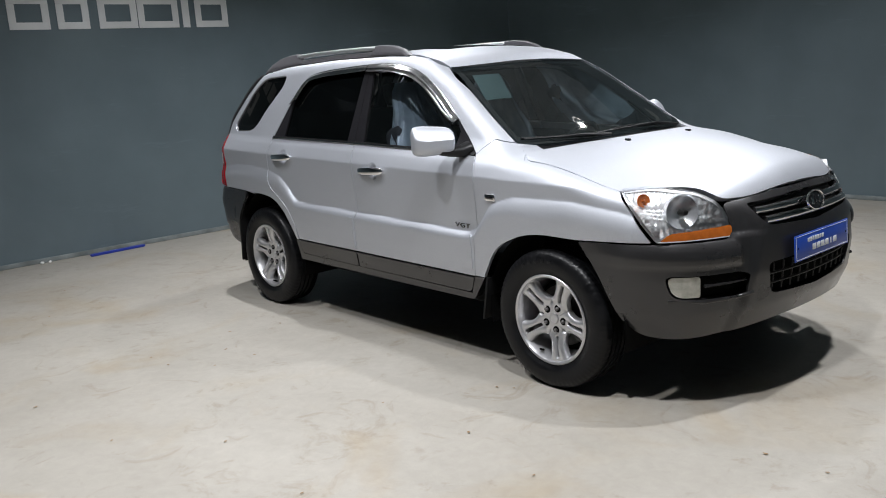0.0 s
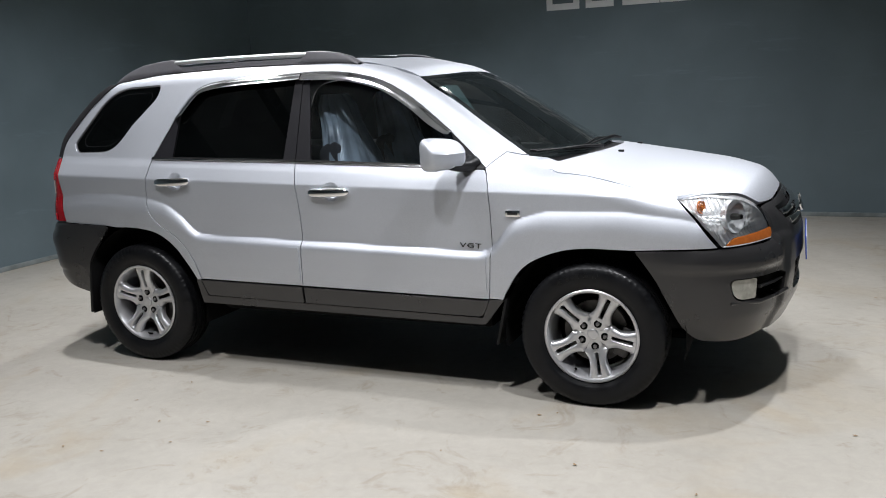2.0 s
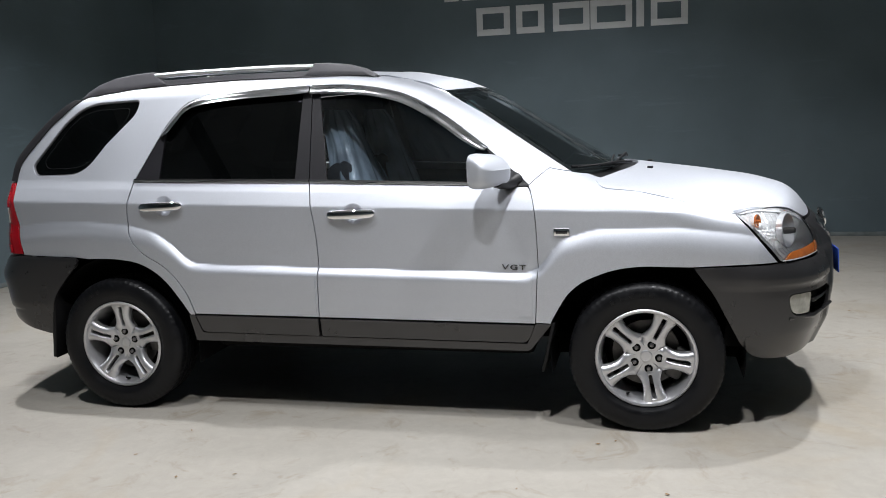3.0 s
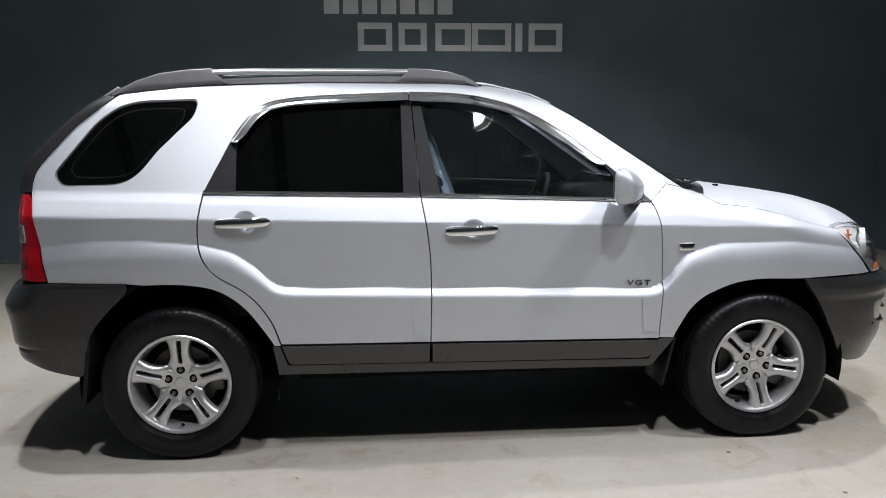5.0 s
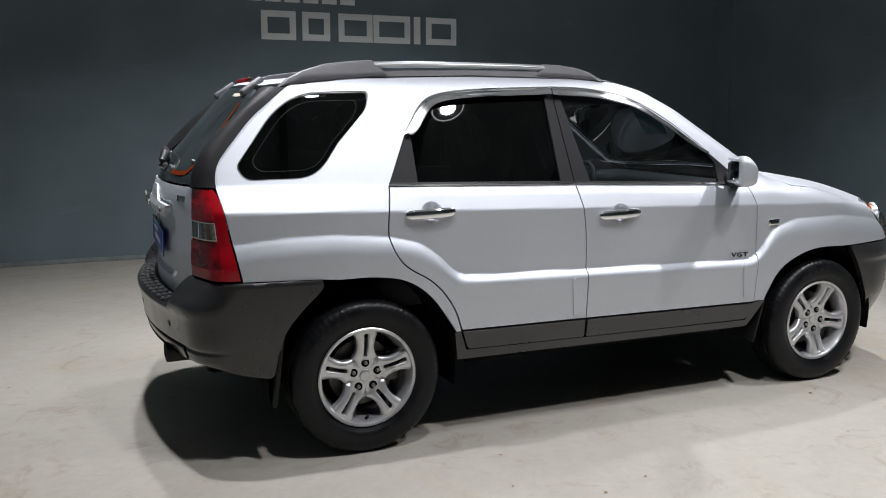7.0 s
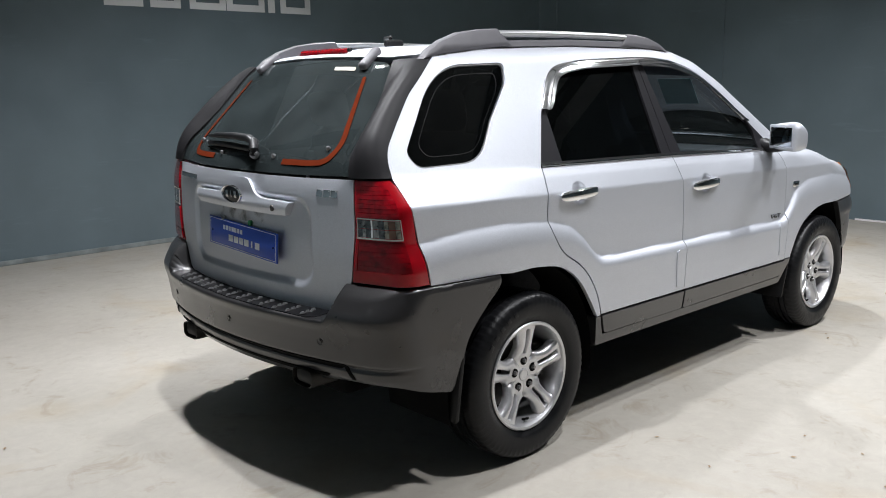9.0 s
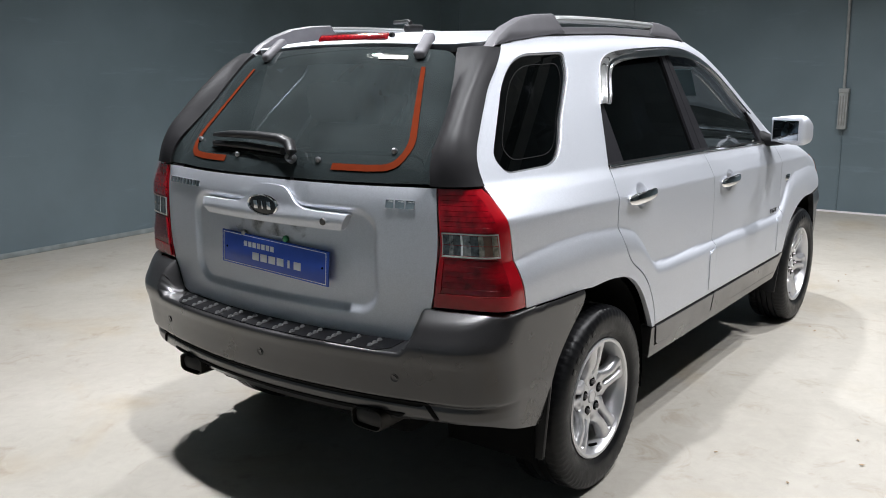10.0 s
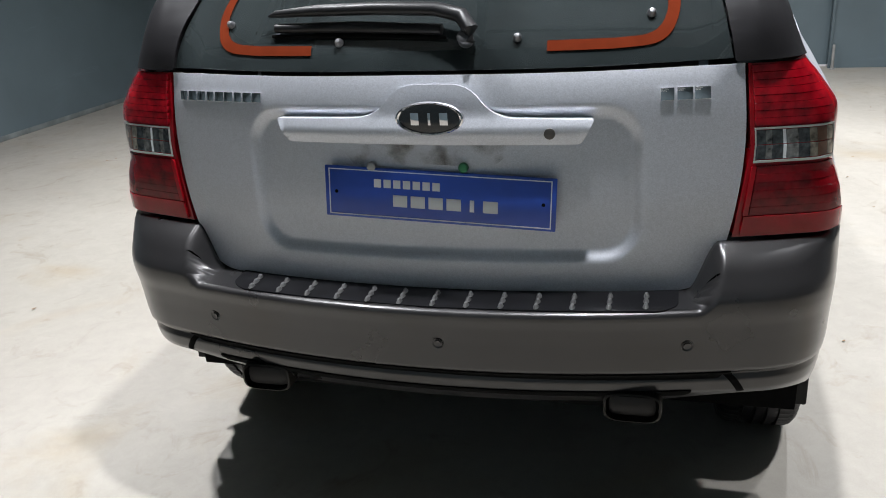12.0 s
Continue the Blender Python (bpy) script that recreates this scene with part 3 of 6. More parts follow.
FD = [(-0.211, 0.508), (-0.204, 0.80, 0.1), (-0.213, 0.95, 0.1), (-0.246, 1.152), (0.797, 1.112), (0.813, 1.088, 0.04), (0.832, 1.010, 0.1), (0.839, 0.90, 0.1), (0.843, 0.752), (0.828, 0.496)]
RD = [(-1.186, 1.170), (-1.210, 1.042, 0.1), (-1.208, 0.93, 0.06), (-1.151, 0.830, 0.07), (-0.998, 0.747, 0.10), (-0.904, 0.623, 0.08), (-0.868, 0.514), (-0.214, 0.508), (-0.207, 0.80, 0.1), (-0.216, 0.95, 0.1), (-0.249, 1.152)]
fdoors = both("front_door", FD, from_side, SILVER, car, "silver front door", gap=0.0012, step=0.0095, holes=[cup_loop(-0.018, 1.003)], hole_depth=0.004)
rdoors = both("rear_door", RD, from_side, SILVER, car, "silver rear door", gap=0.0014, step=0.0095, holes=[cup_loop(-1.008, 1.052)], hole_depth=0.004)
low = dict(off=0.006, depth=0.02)
both("door_cladding", [(-0.207, 0.412, 0.012), (-0.207, 0.501), (0.825, 0.489), (0.81, 0.44, 0.05), (0.785, 0.404, 0.02)], from_side, CLAD, fdoors, "charcoal plastic lower cladding", gap=0.002, **low)
both("door_cladding", [(-0.868, 0.508), (-0.217, 0.501), (-0.217, 0.412, 0.012), (-0.838, 0.420, 0.02)], from_side, CLAD, rdoors, "charcoal plastic lower cladding", gap=0.002, **low)
both("sill", [(-0.906, 0.506), (-0.874, 0.506), (-0.843, 0.418), (0.788, 0.400), (0.830, 0.495), (0.902, 0.495), (0.80, 0.362, 0.02), (-0.885, 0.372)], from_side, CLAD, car, "charcoal plastic sill cover", off=0.002, depth=0.05, gap=0.0015)
# upright step ahead of the door gaps in the lower ledge
for doors, x0 in ((fdoors, 0.755), (rdoors, -0.285)):
    both("ledge_end", [(x0, 0.53), (x0 - 0.012, 0.695, 0.01), (x0 + 0.004, 0.712, 0.01), (x0 + 0.062, 0.712), (x0 + 0.062, 0.53)], from_side, SILVER, doors, off=0.005, depth=0.008, step=0.012)

# glass and pillars of the doors
both("door_glass", [(-1.047, 1.178), (-0.322, 1.160), (-0.322, 1.600), (-0.75, 1.587, 0.1), (-0.96, 1.552, 0.08), (-1.047, 1.425)], from_side, TINT, rdoors, "black tinted door glass", off=-0.012, depth=0.004)
front_pane = [(-0.170, 1.150), (0.628, 1.122), (0.652, 1.230), (0.598, 1.288), (0.302, 1.502, 0.1), (0.045, 1.580, 0.1), (-0.255, 1.602)]
for i, (pane, lab) in enumerate(((FARGLASS, "far door glass, darkened to dim the view through the cabin"), (DOORGLASS, "grey tinted door glass"))):
    part("door_glass", sheet("door_glass", front_pane, from_side, mirror=i == 1, off=-0.012, depth=0.004), pane, fdoors[i], lab)
both("window_post", [(-1.190, 1.172), (-1.050, 1.170), (-1.050, 1.425), (-1.070, 1.410)], from_side, PILLAR, rdoors, "black corner post", off=-0.003, depth=0.012, gap=0.001)
both("window_post", [(-0.324, 1.152), (-0.251, 1.150), (-0.281, 1.606), (-0.324, 1.606)], from_side, PILLAR, rdoors, "black window post", off=-0.001, depth=0.014)
both("window_post", [(-0.246, 1.150), (-0.158, 1.147), (-0.244, 1.606), (-0.276, 1.606)], from_side, PILLAR, fdoors, "black window post", off=-0.001, depth=0.014)
both("mirror_sail", [(0.625, 1.116), (0.799, 1.109), (0.803, 1.120), (0.604, 1.288), (0.598, 1.284), (0.640, 1.225)], from_side, PILLAR, fdoors, "black mirror corner", off=0.0, depth=0.014)
both("belt_seal", [(-1.186, 1.186), (-0.252, 1.164), (-0.252, 1.150), (-1.190, 1.172)], from_side, BLACK, rdoors, "black belt seal", off=0.006, depth=0.01)
both("belt_seal", [(-0.246, 1.164), (0.792, 1.124), (0.800, 1.111), (-0.248, 1.150)], from_side, BLACK, fdoors, "black belt seal", off=0.006, depth=0.01)
both("belt_trim", [(-1.188, 1.177), (-0.252, 1.155), (-0.252, 1.1485), (-1.190, 1.1705)], from_side, CHROME, rdoors, "thin bright belt trim", off=0.009, depth=0.008)
both("belt_trim", [(-0.246, 1.155), (0.640, 1.123), (0.640, 1.1165), (-0.248, 1.1485)], from_side, CHROME, fdoors, "thin bright belt trim", off=0.009, depth=0.008)

# chromed rain visors over the door windows
def spline(pts, n):
    """A smooth line through points in the plane, cut into n steps."""
    P = np.array([2 * np.array(pts[0]) - np.array(pts[1])] + list(pts) + [2 * np.array(pts[-1]) - np.array(pts[-2])], float)
    out = []
    for q in np.linspace(0, len(pts) - 1 - 1e-6, n):
        i, t = int(q), q - int(q)
        a, b, c, d = P[i : i + 4]
        out.append(0.5 * (2 * b + (c - a) * t + (2 * a - 5 * b + 4 * c - d) * t * t + (3 * b - a - 3 * c + d) * t**3))
    return np.array(out)


def rain_visor(doors, top, wide, ends):
    """A rolled chromed strip under a smooth line, tapered to rounded ends."""
    line = spline(top, 72)
    tang = np.gradient(line, axis=0)
    tang /= np.linalg.norm(tang, axis=1, keepdims=True)
    down = np.stack([tang[:, 1], -tang[:, 0]], 1)
    s = np.linspace(0, 1, 72)
    w = wide * np.minimum(1, np.minimum(ends[0] + (1 - ends[0]) * np.sqrt(np.clip(s / 0.10, 0, 1)), ends[1] + (1 - ends[1]) * np.sqrt(np.clip((1 - s) / 0.10, 0, 1))))
    ts = np.linspace(0, 1, 12)
    lift = 0.004 + 0.014 * step01(ts / 0.55) + 0.004 * ts + 0.004 * step01((ts - 0.82) / 0.18)
    rows = []
    for t, l in zip(ts, lift):
        p, n = settle(skin, *from_side(line + down * (w * t)[:, None]))
        rows.append((p + n * l, p + n * (l - 0.0035)))
    for i, sgn in enumerate((1, -1)):
        bm = bmesh.new()
        top_v, low_v = ([[bm.verts.new((q[0], q[1] * sgn, q[2])) for q in r[k]] for r in rows] for k in (0, 1))
        m, n = len(rows), 72
        for j in range(m - 1):
            for k in range(n - 1):
                bm.faces.new((top_v[j][k], top_v[j][k + 1], top_v[j + 1][k + 1], top_v[j + 1][k]))
                bm.faces.new((low_v[j][k], low_v[j + 1][k], low_v[j + 1][k + 1], low_v[j][k + 1]))
        for k in range(n - 1):
            bm.faces.new((top_v[-1][k], top_v[-1][k + 1], low_v[-1][k + 1], low_v[-1][k]))
            bm.faces.new((top_v[0][k + 1], top_v[0][k], low_v[0][k], low_v[0][k + 1]))
        for j in range(m - 1):
            bm.faces.new((top_v[j][0], top_v[j + 1][0], low_v[j + 1][0], low_v[j][0]))
            bm.faces.new((top_v[j + 1][-1], top_v[j][-1], low_v[j][-1], low_v[j + 1][-1]))
        bmesh.ops.recalc_face_normals(bm, faces=bm.faces)
        part("rain_visor", smooth(bm, 50), VISOR, doors[i], "chromed rain visor")


rain_visor(rdoors, [(-1.078, 1.394), (-1.030, 1.468), (-0.965, 1.540), (-0.880, 1.575), (-0.72, 1.594), (-0.5, 1.604), (-0.290, 1.611)], 0.047, (0.50, 0.95))
rain_visor(fdoors, [(-0.283, 1.612), (-0.10, 1.607), (0.06, 1.586), (0.22, 1.540), (0.40, 1.440), (0.608, 1.288)], 0.052, (0.95, 0.5))

# handles: a bright bar over a shallow round cup
def door_handle(doors, x, z, slope):
    cx = x + 0.010
    both("handle_cup", cup_loop(cx, z), from_side, SILVER, doors, "round pressed cup behind the handle", off=lambda q: -0.026 * step01(1.35 * (1 - np.hypot((q[:, 0] - cx) / 1.08, q[:, 1] - z) / 0.050)), depth=0.0, step=0.007)
    for i, s in enumerate((1, -1)):
        p, n = on_skin((x, z), from_side)
        m = seat_on(p, n)
        if s < 0:
            m = Matrix.Diagonal((1, -1, 1, 1)) @ m
        bar = bmesh.new()
        rings = []
        for k in range(21):
            q = math.sin(math.pi / 2 * (k / 10 - 1))
            full_ = max(0.03, (1 - abs(q) ** 9) ** 0.5)
            hz, hy = 0.0225 * full_ * (1 - 0.08 * q * q), 0.0135 * full_
            ring = []
            for j in range(16):
                c, d = math.cos(math.pi * j / 8), math.sin(math.pi * j / 8)
                r = 1 / (abs(c) ** 3 + abs(d) ** 3) ** (1 / 3)
                ring.append(bar.verts.new((0.121 * q, 0.020 - 0.012 * q * q + hy * r * c, hz * r * d + slope * 0.121 * q)))
            rings.append(ring)
        for a, b in zip(rings, rings[1:]):
            for j in range(16):
                bar.faces.new((a[j], a[(j + 1) % 16], b[(j + 1) % 16], b[j]))
        bar.faces.new(rings[0][::-1])
        bar.faces.new(rings[-1])
        bmesh.ops.recalc_face_normals(bar, faces=bar.faces)
        bmesh.ops.transform(bar, matrix=m, verts=bar.verts)
        part("door_handle", smooth(bar, 60), CHROME, doors[i], "chromed pull handle")


door_handle(fdoors, -0.028, 1.003, 0.03)
door_handle(rdoors, -1.018, 1.052, 0.03)

# hood, windscreen, roof
both("wing_flange", [(1.10, 0.760), (1.115, 0.803), (1.45, 0.798), (1.685, 0.796), (1.66, 0.765), (1.45, 0.768)], from_below, SILVER, fenders, "silver flange under the bonnet edge", off=-0.005, depth=0.0, step=0.014)
hood_edge = [(2.085, 0.0), (2.080, 0.18, 0.1), (2.060, 0.37, 0.1), (2.009, 0.519, 0.04), (1.907, 0.584, 0.1), (1.797, 0.678, 0.1), (1.692, 0.792, 0.02), (1.45, 0.7925, 0.2), (1.125, 0.8020, 0.04), (1.088, 0.715, 0.03), (1.195, 0.45, 0.3), (1.265, 0.2, 0.2), (1.275, 0.0)]
full = hood_edge + [(x, -y, *r) for x, y, *r in hood_edge[-2:0:-1]]
hood = part("hood", sheet("hood", full, from_below, gap=0.0018, depth=0.03), SILVER, car, "silver bonnet with two washer jets")
screen_loop = [(0.462, 0.0), (0.445, 0.3, 0.1), (0.40, 0.50, 0.05), *[(x, y - 0.004) for x, y in SCREEN_EDGE[::-1]], (1.07, 0.61, 0.1), (1.15, 0.42, 0.2), (1.195, 0.2, 0.2), (1.205, 0.0)]
screen_loop = screen_loop + [(x, -y, *r) for x, y, *r in screen_loop[-2:0:-1]]
windscreen = part("windscreen", sheet("windscreen", screen_loop, from_below, off=-0.004, depth=0.006), SCREEN, car, "grey tinted windscreen")
edge_hole = [(u + (0.03 if u < 0.6 else -0.028 if u > 0.95 else 0.0), v * 0.955, *r) for u, v, *r in screen_loop]
part("screen_border", sheet("screen_border", screen_loop, from_below, off=-0.001, depth=0.0, holes=[edge_hole]), FRIT, windscreen, "black windscreen border")
cowl_loop = [(1.20, 0.0), (1.19, 0.2, 0.2), (1.145, 0.42, 0.2), (1.065, 0.61, 0.1), (0.985, 0.708), (1.06, 0.742), (1.10, 0.745), (1.205, 0.45, 0.3), (1.278, 0.2, 0.2), (1.288, 0.0)]
cowl_loop = cowl_loop + [(x, -y, *r) for x, y, *r in cowl_loop[-2:0:-1]]
part("cowl", sheet("cowl", cowl_loop, from_below, off=-0.014, depth=0.01), BLACK, car, "black plastic cowl under the wipers")
roof_loop = [(0.462, 0.0), (0.445, 0.3, 0.1), (0.40, 0.50, 0.05)] + [(0.375, 0.568)] + ROOF_EDGE + [(-1.60, 0.535), (-1.645, 0.48, 0.05), (-1.675, 0.3, 0.1), (-1.69, 0.0)]
roof_loop = roof_loop + [(x, -y, *r) for x, y, *r in roof_loop[-2:0:-1]]
roof = part("roof", sheet("roof", roof_loop, from_below, gap=0.001, depth=0.03), SILVER, car, "silver roof with rear spoiler edge")
sun = [(0.10, 0.34, 0.05), (0.10, -0.34, 0.05), (-0.42, -0.34, 0.05), (-0.42, 0.34, 0.05)]
part("sunroof", sheet("sunroof", sun, from_below, off=0.004, depth=0.006), FRIT, roof, "dark glass sunroof")

# tail: tailgate, rear glass, black corner trims, lamps
def RECESS(y, z):
    dy, dz = np.abs(y) - 0.36, np.abs(z - 0.935) - 0.085
    d = np.hypot(np.maximum(dy, 0), np.maximum(dz, 0)) + np.minimum(np.maximum(dy, dz), 0) - 0.075
    return step01(0.5 - d / 0.032)


def tail_skin(x, y, z):
    return skin(x, y, z) + 0.016 * RECESS(y + 0.018, z)


gate_loop = [(0.0, 1.178), (0.35, 1.176, 0.2), (0.640, 1.180), (0.655, 1.0, 0.1), (0.628, 0.80, 0.08), (0.585, 0.70, 0.06), (0.50, 0.682, 0.1), (0.0, 0.676)]
gate_loop = gate_loop + [(-u - 0.016 * (u > 0.5), v, *r) for u, v, *r in gate_loop[-2:0:-1]]
tailgate = part("tailgate", sheet("tailgate", gate_loop, to_rear, form=tail_skin, gap=0.002, depth=0.03, step=0.0085), SILVER, car, "silver tailgate with recessed plate panel")
win_loop = [(0.0, 1.186), (0.35, 1.184, 0.2), (0.632, 1.190), (0.585, 1.375), (0.520, 1.560, 0.03), (0.48, 1.588, 0.03), (0.3, 1.604, 0.1), (0.0, 1.612)]
win_loop = win_loop + [(-u, v, *r) for u, v, *r in win_loop[-2:0:-1]]
rear_window = part("rear_window", sheet("rear_window", win_loop, to_rear, off=-0.002, depth=0.005), REARGLASS, car, "dark rear window with heater lines")
clear_loop = [(0.0, 1.235), (0.40, 1.235), (0.49, 1.262, 0.05), (0.505, 1.30, 0.05), (0.435, 1.530, 0.03), (0.30, 1.548, 0.08), (0.0, 1.556)]
clear_loop = clear_loop + [(-u, v, *r) for u, v, *r in clear_loop[-2:0:-1]]
part("glass_border", sheet("glass_border", win_loop, to_rear, off=-0.008, depth=0.0, holes=[clear_loop]), FRIT, rear_window, "black printed glass border")

corner = Round(-1.2, 0.2, -1)
def on_side(x, z):
    return corner.u(x, float(settle(skin, np.array([[x, 0.12, z]]), np.array([[0.0, 1.0, 0.0]]))[0][0, 1]))
def on_tail(y, z):
    return corner.u(float(settle(skin, np.array([[-1.2, y, z]]), np.array([[-1.0, 0.0, 0.0]]))[0][0, 0]), y)
TRIM_Z = [1.184, 1.231, 1.284, 1.376, 1.468, 1.592]
TRIM_OUT = [on_side(x, z) for x, z in zip((-1.916, -1.916, -1.902, -1.825, -1.745, -1.586), TRIM_Z)]
TRIM_IN = [on_tail(y, z) for y, z in zip((0.636, 0.626, 0.613, 0.588, 0.557, 0.500), TRIM_Z)]


def trim_crown(q):
    """The trim stands proud of the glass in a rounded ridge and meets the silver side flush."""
    out, inn = np.interp(q[:, 1], TRIM_Z, TRIM_OUT), np.interp(q[:, 1], TRIM_Z, TRIM_IN)
    t = np.clip((q[:, 0] - inn) / (out - inn), 0, 1)
    return 0.005 + np.interp(q[:, 1], [1.18, 1.24, 1.40, 1.50, 1.60], [0.012, 0.013, 0.012, 0.009, 0.003]) * step01(t / 0.30) * step01((1 - t) / 0.55)


trim_loop = [(u, z, r) for u, z, r in zip(TRIM_OUT[::-1], TRIM_Z[::-1], (0, 0.03, 0.03, 0.03, 0.03, 0))] + [(u, z, r) for u, z, r in zip(TRIM_IN, TRIM_Z, (0, 0.05, 0.05, 0.05, 0.05, 0))]
both("corner_trim", trim_loop, corner, TRIMGREY, car, "charcoal corner trim beside the rear glass", off=trim_crown, depth=0.04, step=0.012)

lamp_way = Round(-1.5, 0.45, -1)
def lu(y_or_x, z, on):
    if on == "side":
        x = y_or_x
        y = float(settle(skin, np.array([[x, 0.12, z]]), np.array([[0.0, 1.0, 0.0]]))[0][0, 1])
    else:
        y = y_or_x
        x = float(settle(skin, np.array([[-1.2, y, z]]), np.array([[-1.0, 0.0, 0.0]]))[0][0, 0])
    return lamp_way.u(x, y)


def lamp_band(z0, z1, a=0.0, b=1.0, wider=0.0):
    """A stretch of the tail lamp between two heights and two shares of its width."""
    inner = lambda z: lu(np.interp(z, [0.80, 1.0, 1.19], [0.632, 0.660, 0.644]) + wider, z, "tail")
    outer = lambda z: lu(np.interp(z, [0.80, 0.99, 1.10, 1.15, 1.19], [-1.842, -1.880, -1.897, -1.908, -1.932]), z, "side")
    zs = np.linspace(z0, z1, max(2, int((z1 - z0) / 0.02)))
    left = [(inner(z) + a * (outer(z) - inner(z)), z) for z in zs]
    right = [(inner(z) + b * (outer(z) - inner(z)), z) for z in zs]
    return left + right[::-1]


def lamp_pair(name, span, mat, parent, label, **kw):
    """The same stretch on both tail lamps; the right one begins a little further out."""
    return [part(name, sheet(name, lamp_band(*span, wider=0.014 * i), lamp_way, mirror=i == 1, **kw), mat, parent[i] if isinstance(parent, list) else parent, label) for i in (0, 1)]


SMOKE = material("smoked_lens", (0.05, 0.054, 0.058), rough=0.1, coat=0.8, vary=0.7, scale=70, bump=0.8, bump_scale=80)
WARM = material("warm_lens", (0.34, 0.30, 0.25), rough=0.1, metal=0.5, coat=0.8, vary=0.6, scale=70, bump=0.8, bump_scale=80)
PALE = material("pale_lens_edge", (0.40, 0.385, 0.37), rough=0.3, coat=0.5)
lamps = lamp_pair("tail_lamp", (0.812, 1.180), REDDARK, car, "wraparound red tail lamp with clear band", off=0.002, depth=0.03, gap=0.002, step=0.012)
for k in range(8):
    lamp_pair("lens_rib", (1.054 + 0.0152 * k, 1.0680 + 0.0152 * k, 0.05, 0.80 - 0.012 * max(0, k - 4)), RED, lamps, "raised red rib of the upper lens", off=0.008 - 0.0004 * (k % 2), depth=0.006, step=0.008)
# clear band facets; the narrow white one is a painted glint
for a, b, mat, lab in ((0.06, 0.15, SMOKE, "dark reversing lens facet"), (0.15, 0.21, CLEARLENS, "clear reversing lens facet"), (0.21, 0.31, SMOKE, "dark reversing lens facet"), (0.31, 0.34, WHITE, "white strip painted as a glint in the lens"), (0.34, 0.45, CLEARLENS, "clear reversing lens facet"),
                       (0.45, 0.55, SMOKE, "dark indicator lens facet"), (0.55, 0.62, WARM, "warm indicator lens facet"), (0.62, 0.72, AMBERDIM, "brown indicator lens facet"), (0.72, 0.795, WARM, "warm indicator lens facet")):
    lamp_pair("lens_facet", (0.983, 1.012, a, b - 0.004), mat, lamps, lab, off=0.007, depth=0.005, step=0.008)
    lamp_pair("lens_facet", (1.014, 1.043, a, b - 0.006), mat, lamps, lab, off=0.0062, depth=0.005, step=0.008)
lamp_pair("lens_rim", (0.976, 0.9805, 0.045, 0.81), PALE, lamps, "pale line round the clear band", off=0.008, depth=0.004, step=0.012)
lamp_pair("lens_rim", (1.0455, 1.049, 0.045, 0.81), PALE, lamps, "pale line round the clear band", off=0.008, depth=0.004, step=0.012)
lamp_pair("lens_rim", (0.9815, 1.0445, 0.045, 0.054), PALE, lamps, "pale line round the clear band", off=0.008, depth=0.004, step=0.012)
lamp_pair("lens_rim", (0.9815, 1.0445, 0.80, 0.81), PALE, lamps, "pale line round the clear band", off=0.008, depth=0.004, step=0.012)
for k in range(6):
    lamp_pair("red_lens", (0.864 + 0.0175 * k, 0.8808 + 0.0175 * k, 0.09, 0.82), REDLOW, lamps, "deep red rib of the lower lens", off=0.0075 - 0.0006 * (k % 2), depth=0.006, step=0.010)
lamp_pair("reflector", (0.820, 0.861, 0.05, 0.83), REDBAND, lamps, "bright red reflector strip", off=0.009, depth=0.006, step=0.012)
lamp_pair("reflector", (0.864, 0.968, 0.04, 0.08), REDBAND, lamps, "bright red reflector edge", off=0.009, depth=0.006, step=0.012)

# plate, handle garnish, emblem and badges on the tailgate
def number_plate(at, turn, mount):
    """A blue display plate with a pale rim and plain pale bars for its lettering."""
    base = box(0.525, 0.006, 0.118, bevel=0.0025)
    plate = part("number_plate", base, BLUE, mount, "blue display plate with pale bars")
    plate.matrix_world = at @ turn
    rim = bmesh.new()
    for sx, sz, px, pz in ((0.505, 0.0022, 0, 0.052), (0.505, 0.0022, 0, -0.052), (0.0022, 0.104, 0.2515, 0), (0.0022, 0.104, -0.2515, 0)):
        add(rim, box(sx, 0.0012, sz, at=(px, 0.0035, pz)))
    part("plate_rim", rim, WHITE, plate)
    for k in range(7):
        part("letter_bar", box(0.017, 0.0015, 0.019, at=(0.155 - 0.0225 * k - 0.018, 0.0038, 0.024), bevel=0.0006), WHITE, plate)
    for k in range(6):
        part("letter_bar", box(0.033 if k != 4 else 0.010, 0.0015, 0.027, at=(0.085 - 0.041 * k, 0.0038, -0.014), bevel=0.0006), WHITE, plate)
    for px in (-0.235, 0.235):
        part("plate_hole", disc(0.004, 0.0014, 12), DARK, plate).location = (px, 0.0036, 0.0)
    return plate


# y of the plate's pose points out of the car
number_plate(pose(-2.086, -0.024, 0.911, 0, 0, 90), pose(0, 0, 0, 2, -2.6, 0), tailgate)
for py, mat, lab in ((0.135, GALV, "plate screw"), (-0.075, GREEN, "green plate screw")):
    s = disc(0.011, 0.014, 16, 0.003, axis="x")
    bmesh.ops.translate(s, vec=(-2.081, py - 0.01, 0.978), verts=s.verts)
    part("screw", s, mat, tailgate, lab)

garnish_loop = [(0.340, 1.086, 0.005), (0.105, 1.090, 0.05), (0.050, 1.156, 0.04), (-0.102, 1.156, 0.04), (-0.158, 1.088, 0.05), (-0.362, 1.082, 0.005), (-0.335, 1.030, 0.008), (0.315, 1.034, 0.008)]
garnish = part("tailgate_handle", sheet("tailgate_handle", garnish_loop, to_rear, form=skin, off=lambda q: 0.004 + 0.018 * step01((q[:, 1] - 1.015) / 0.05) * (1 - 0.7 * step01((q[:, 1] - 1.055) / 0.045)), depth=0.05, step=0.012), SILVER, tailgate, "silver grip bar with raised emblem mount")
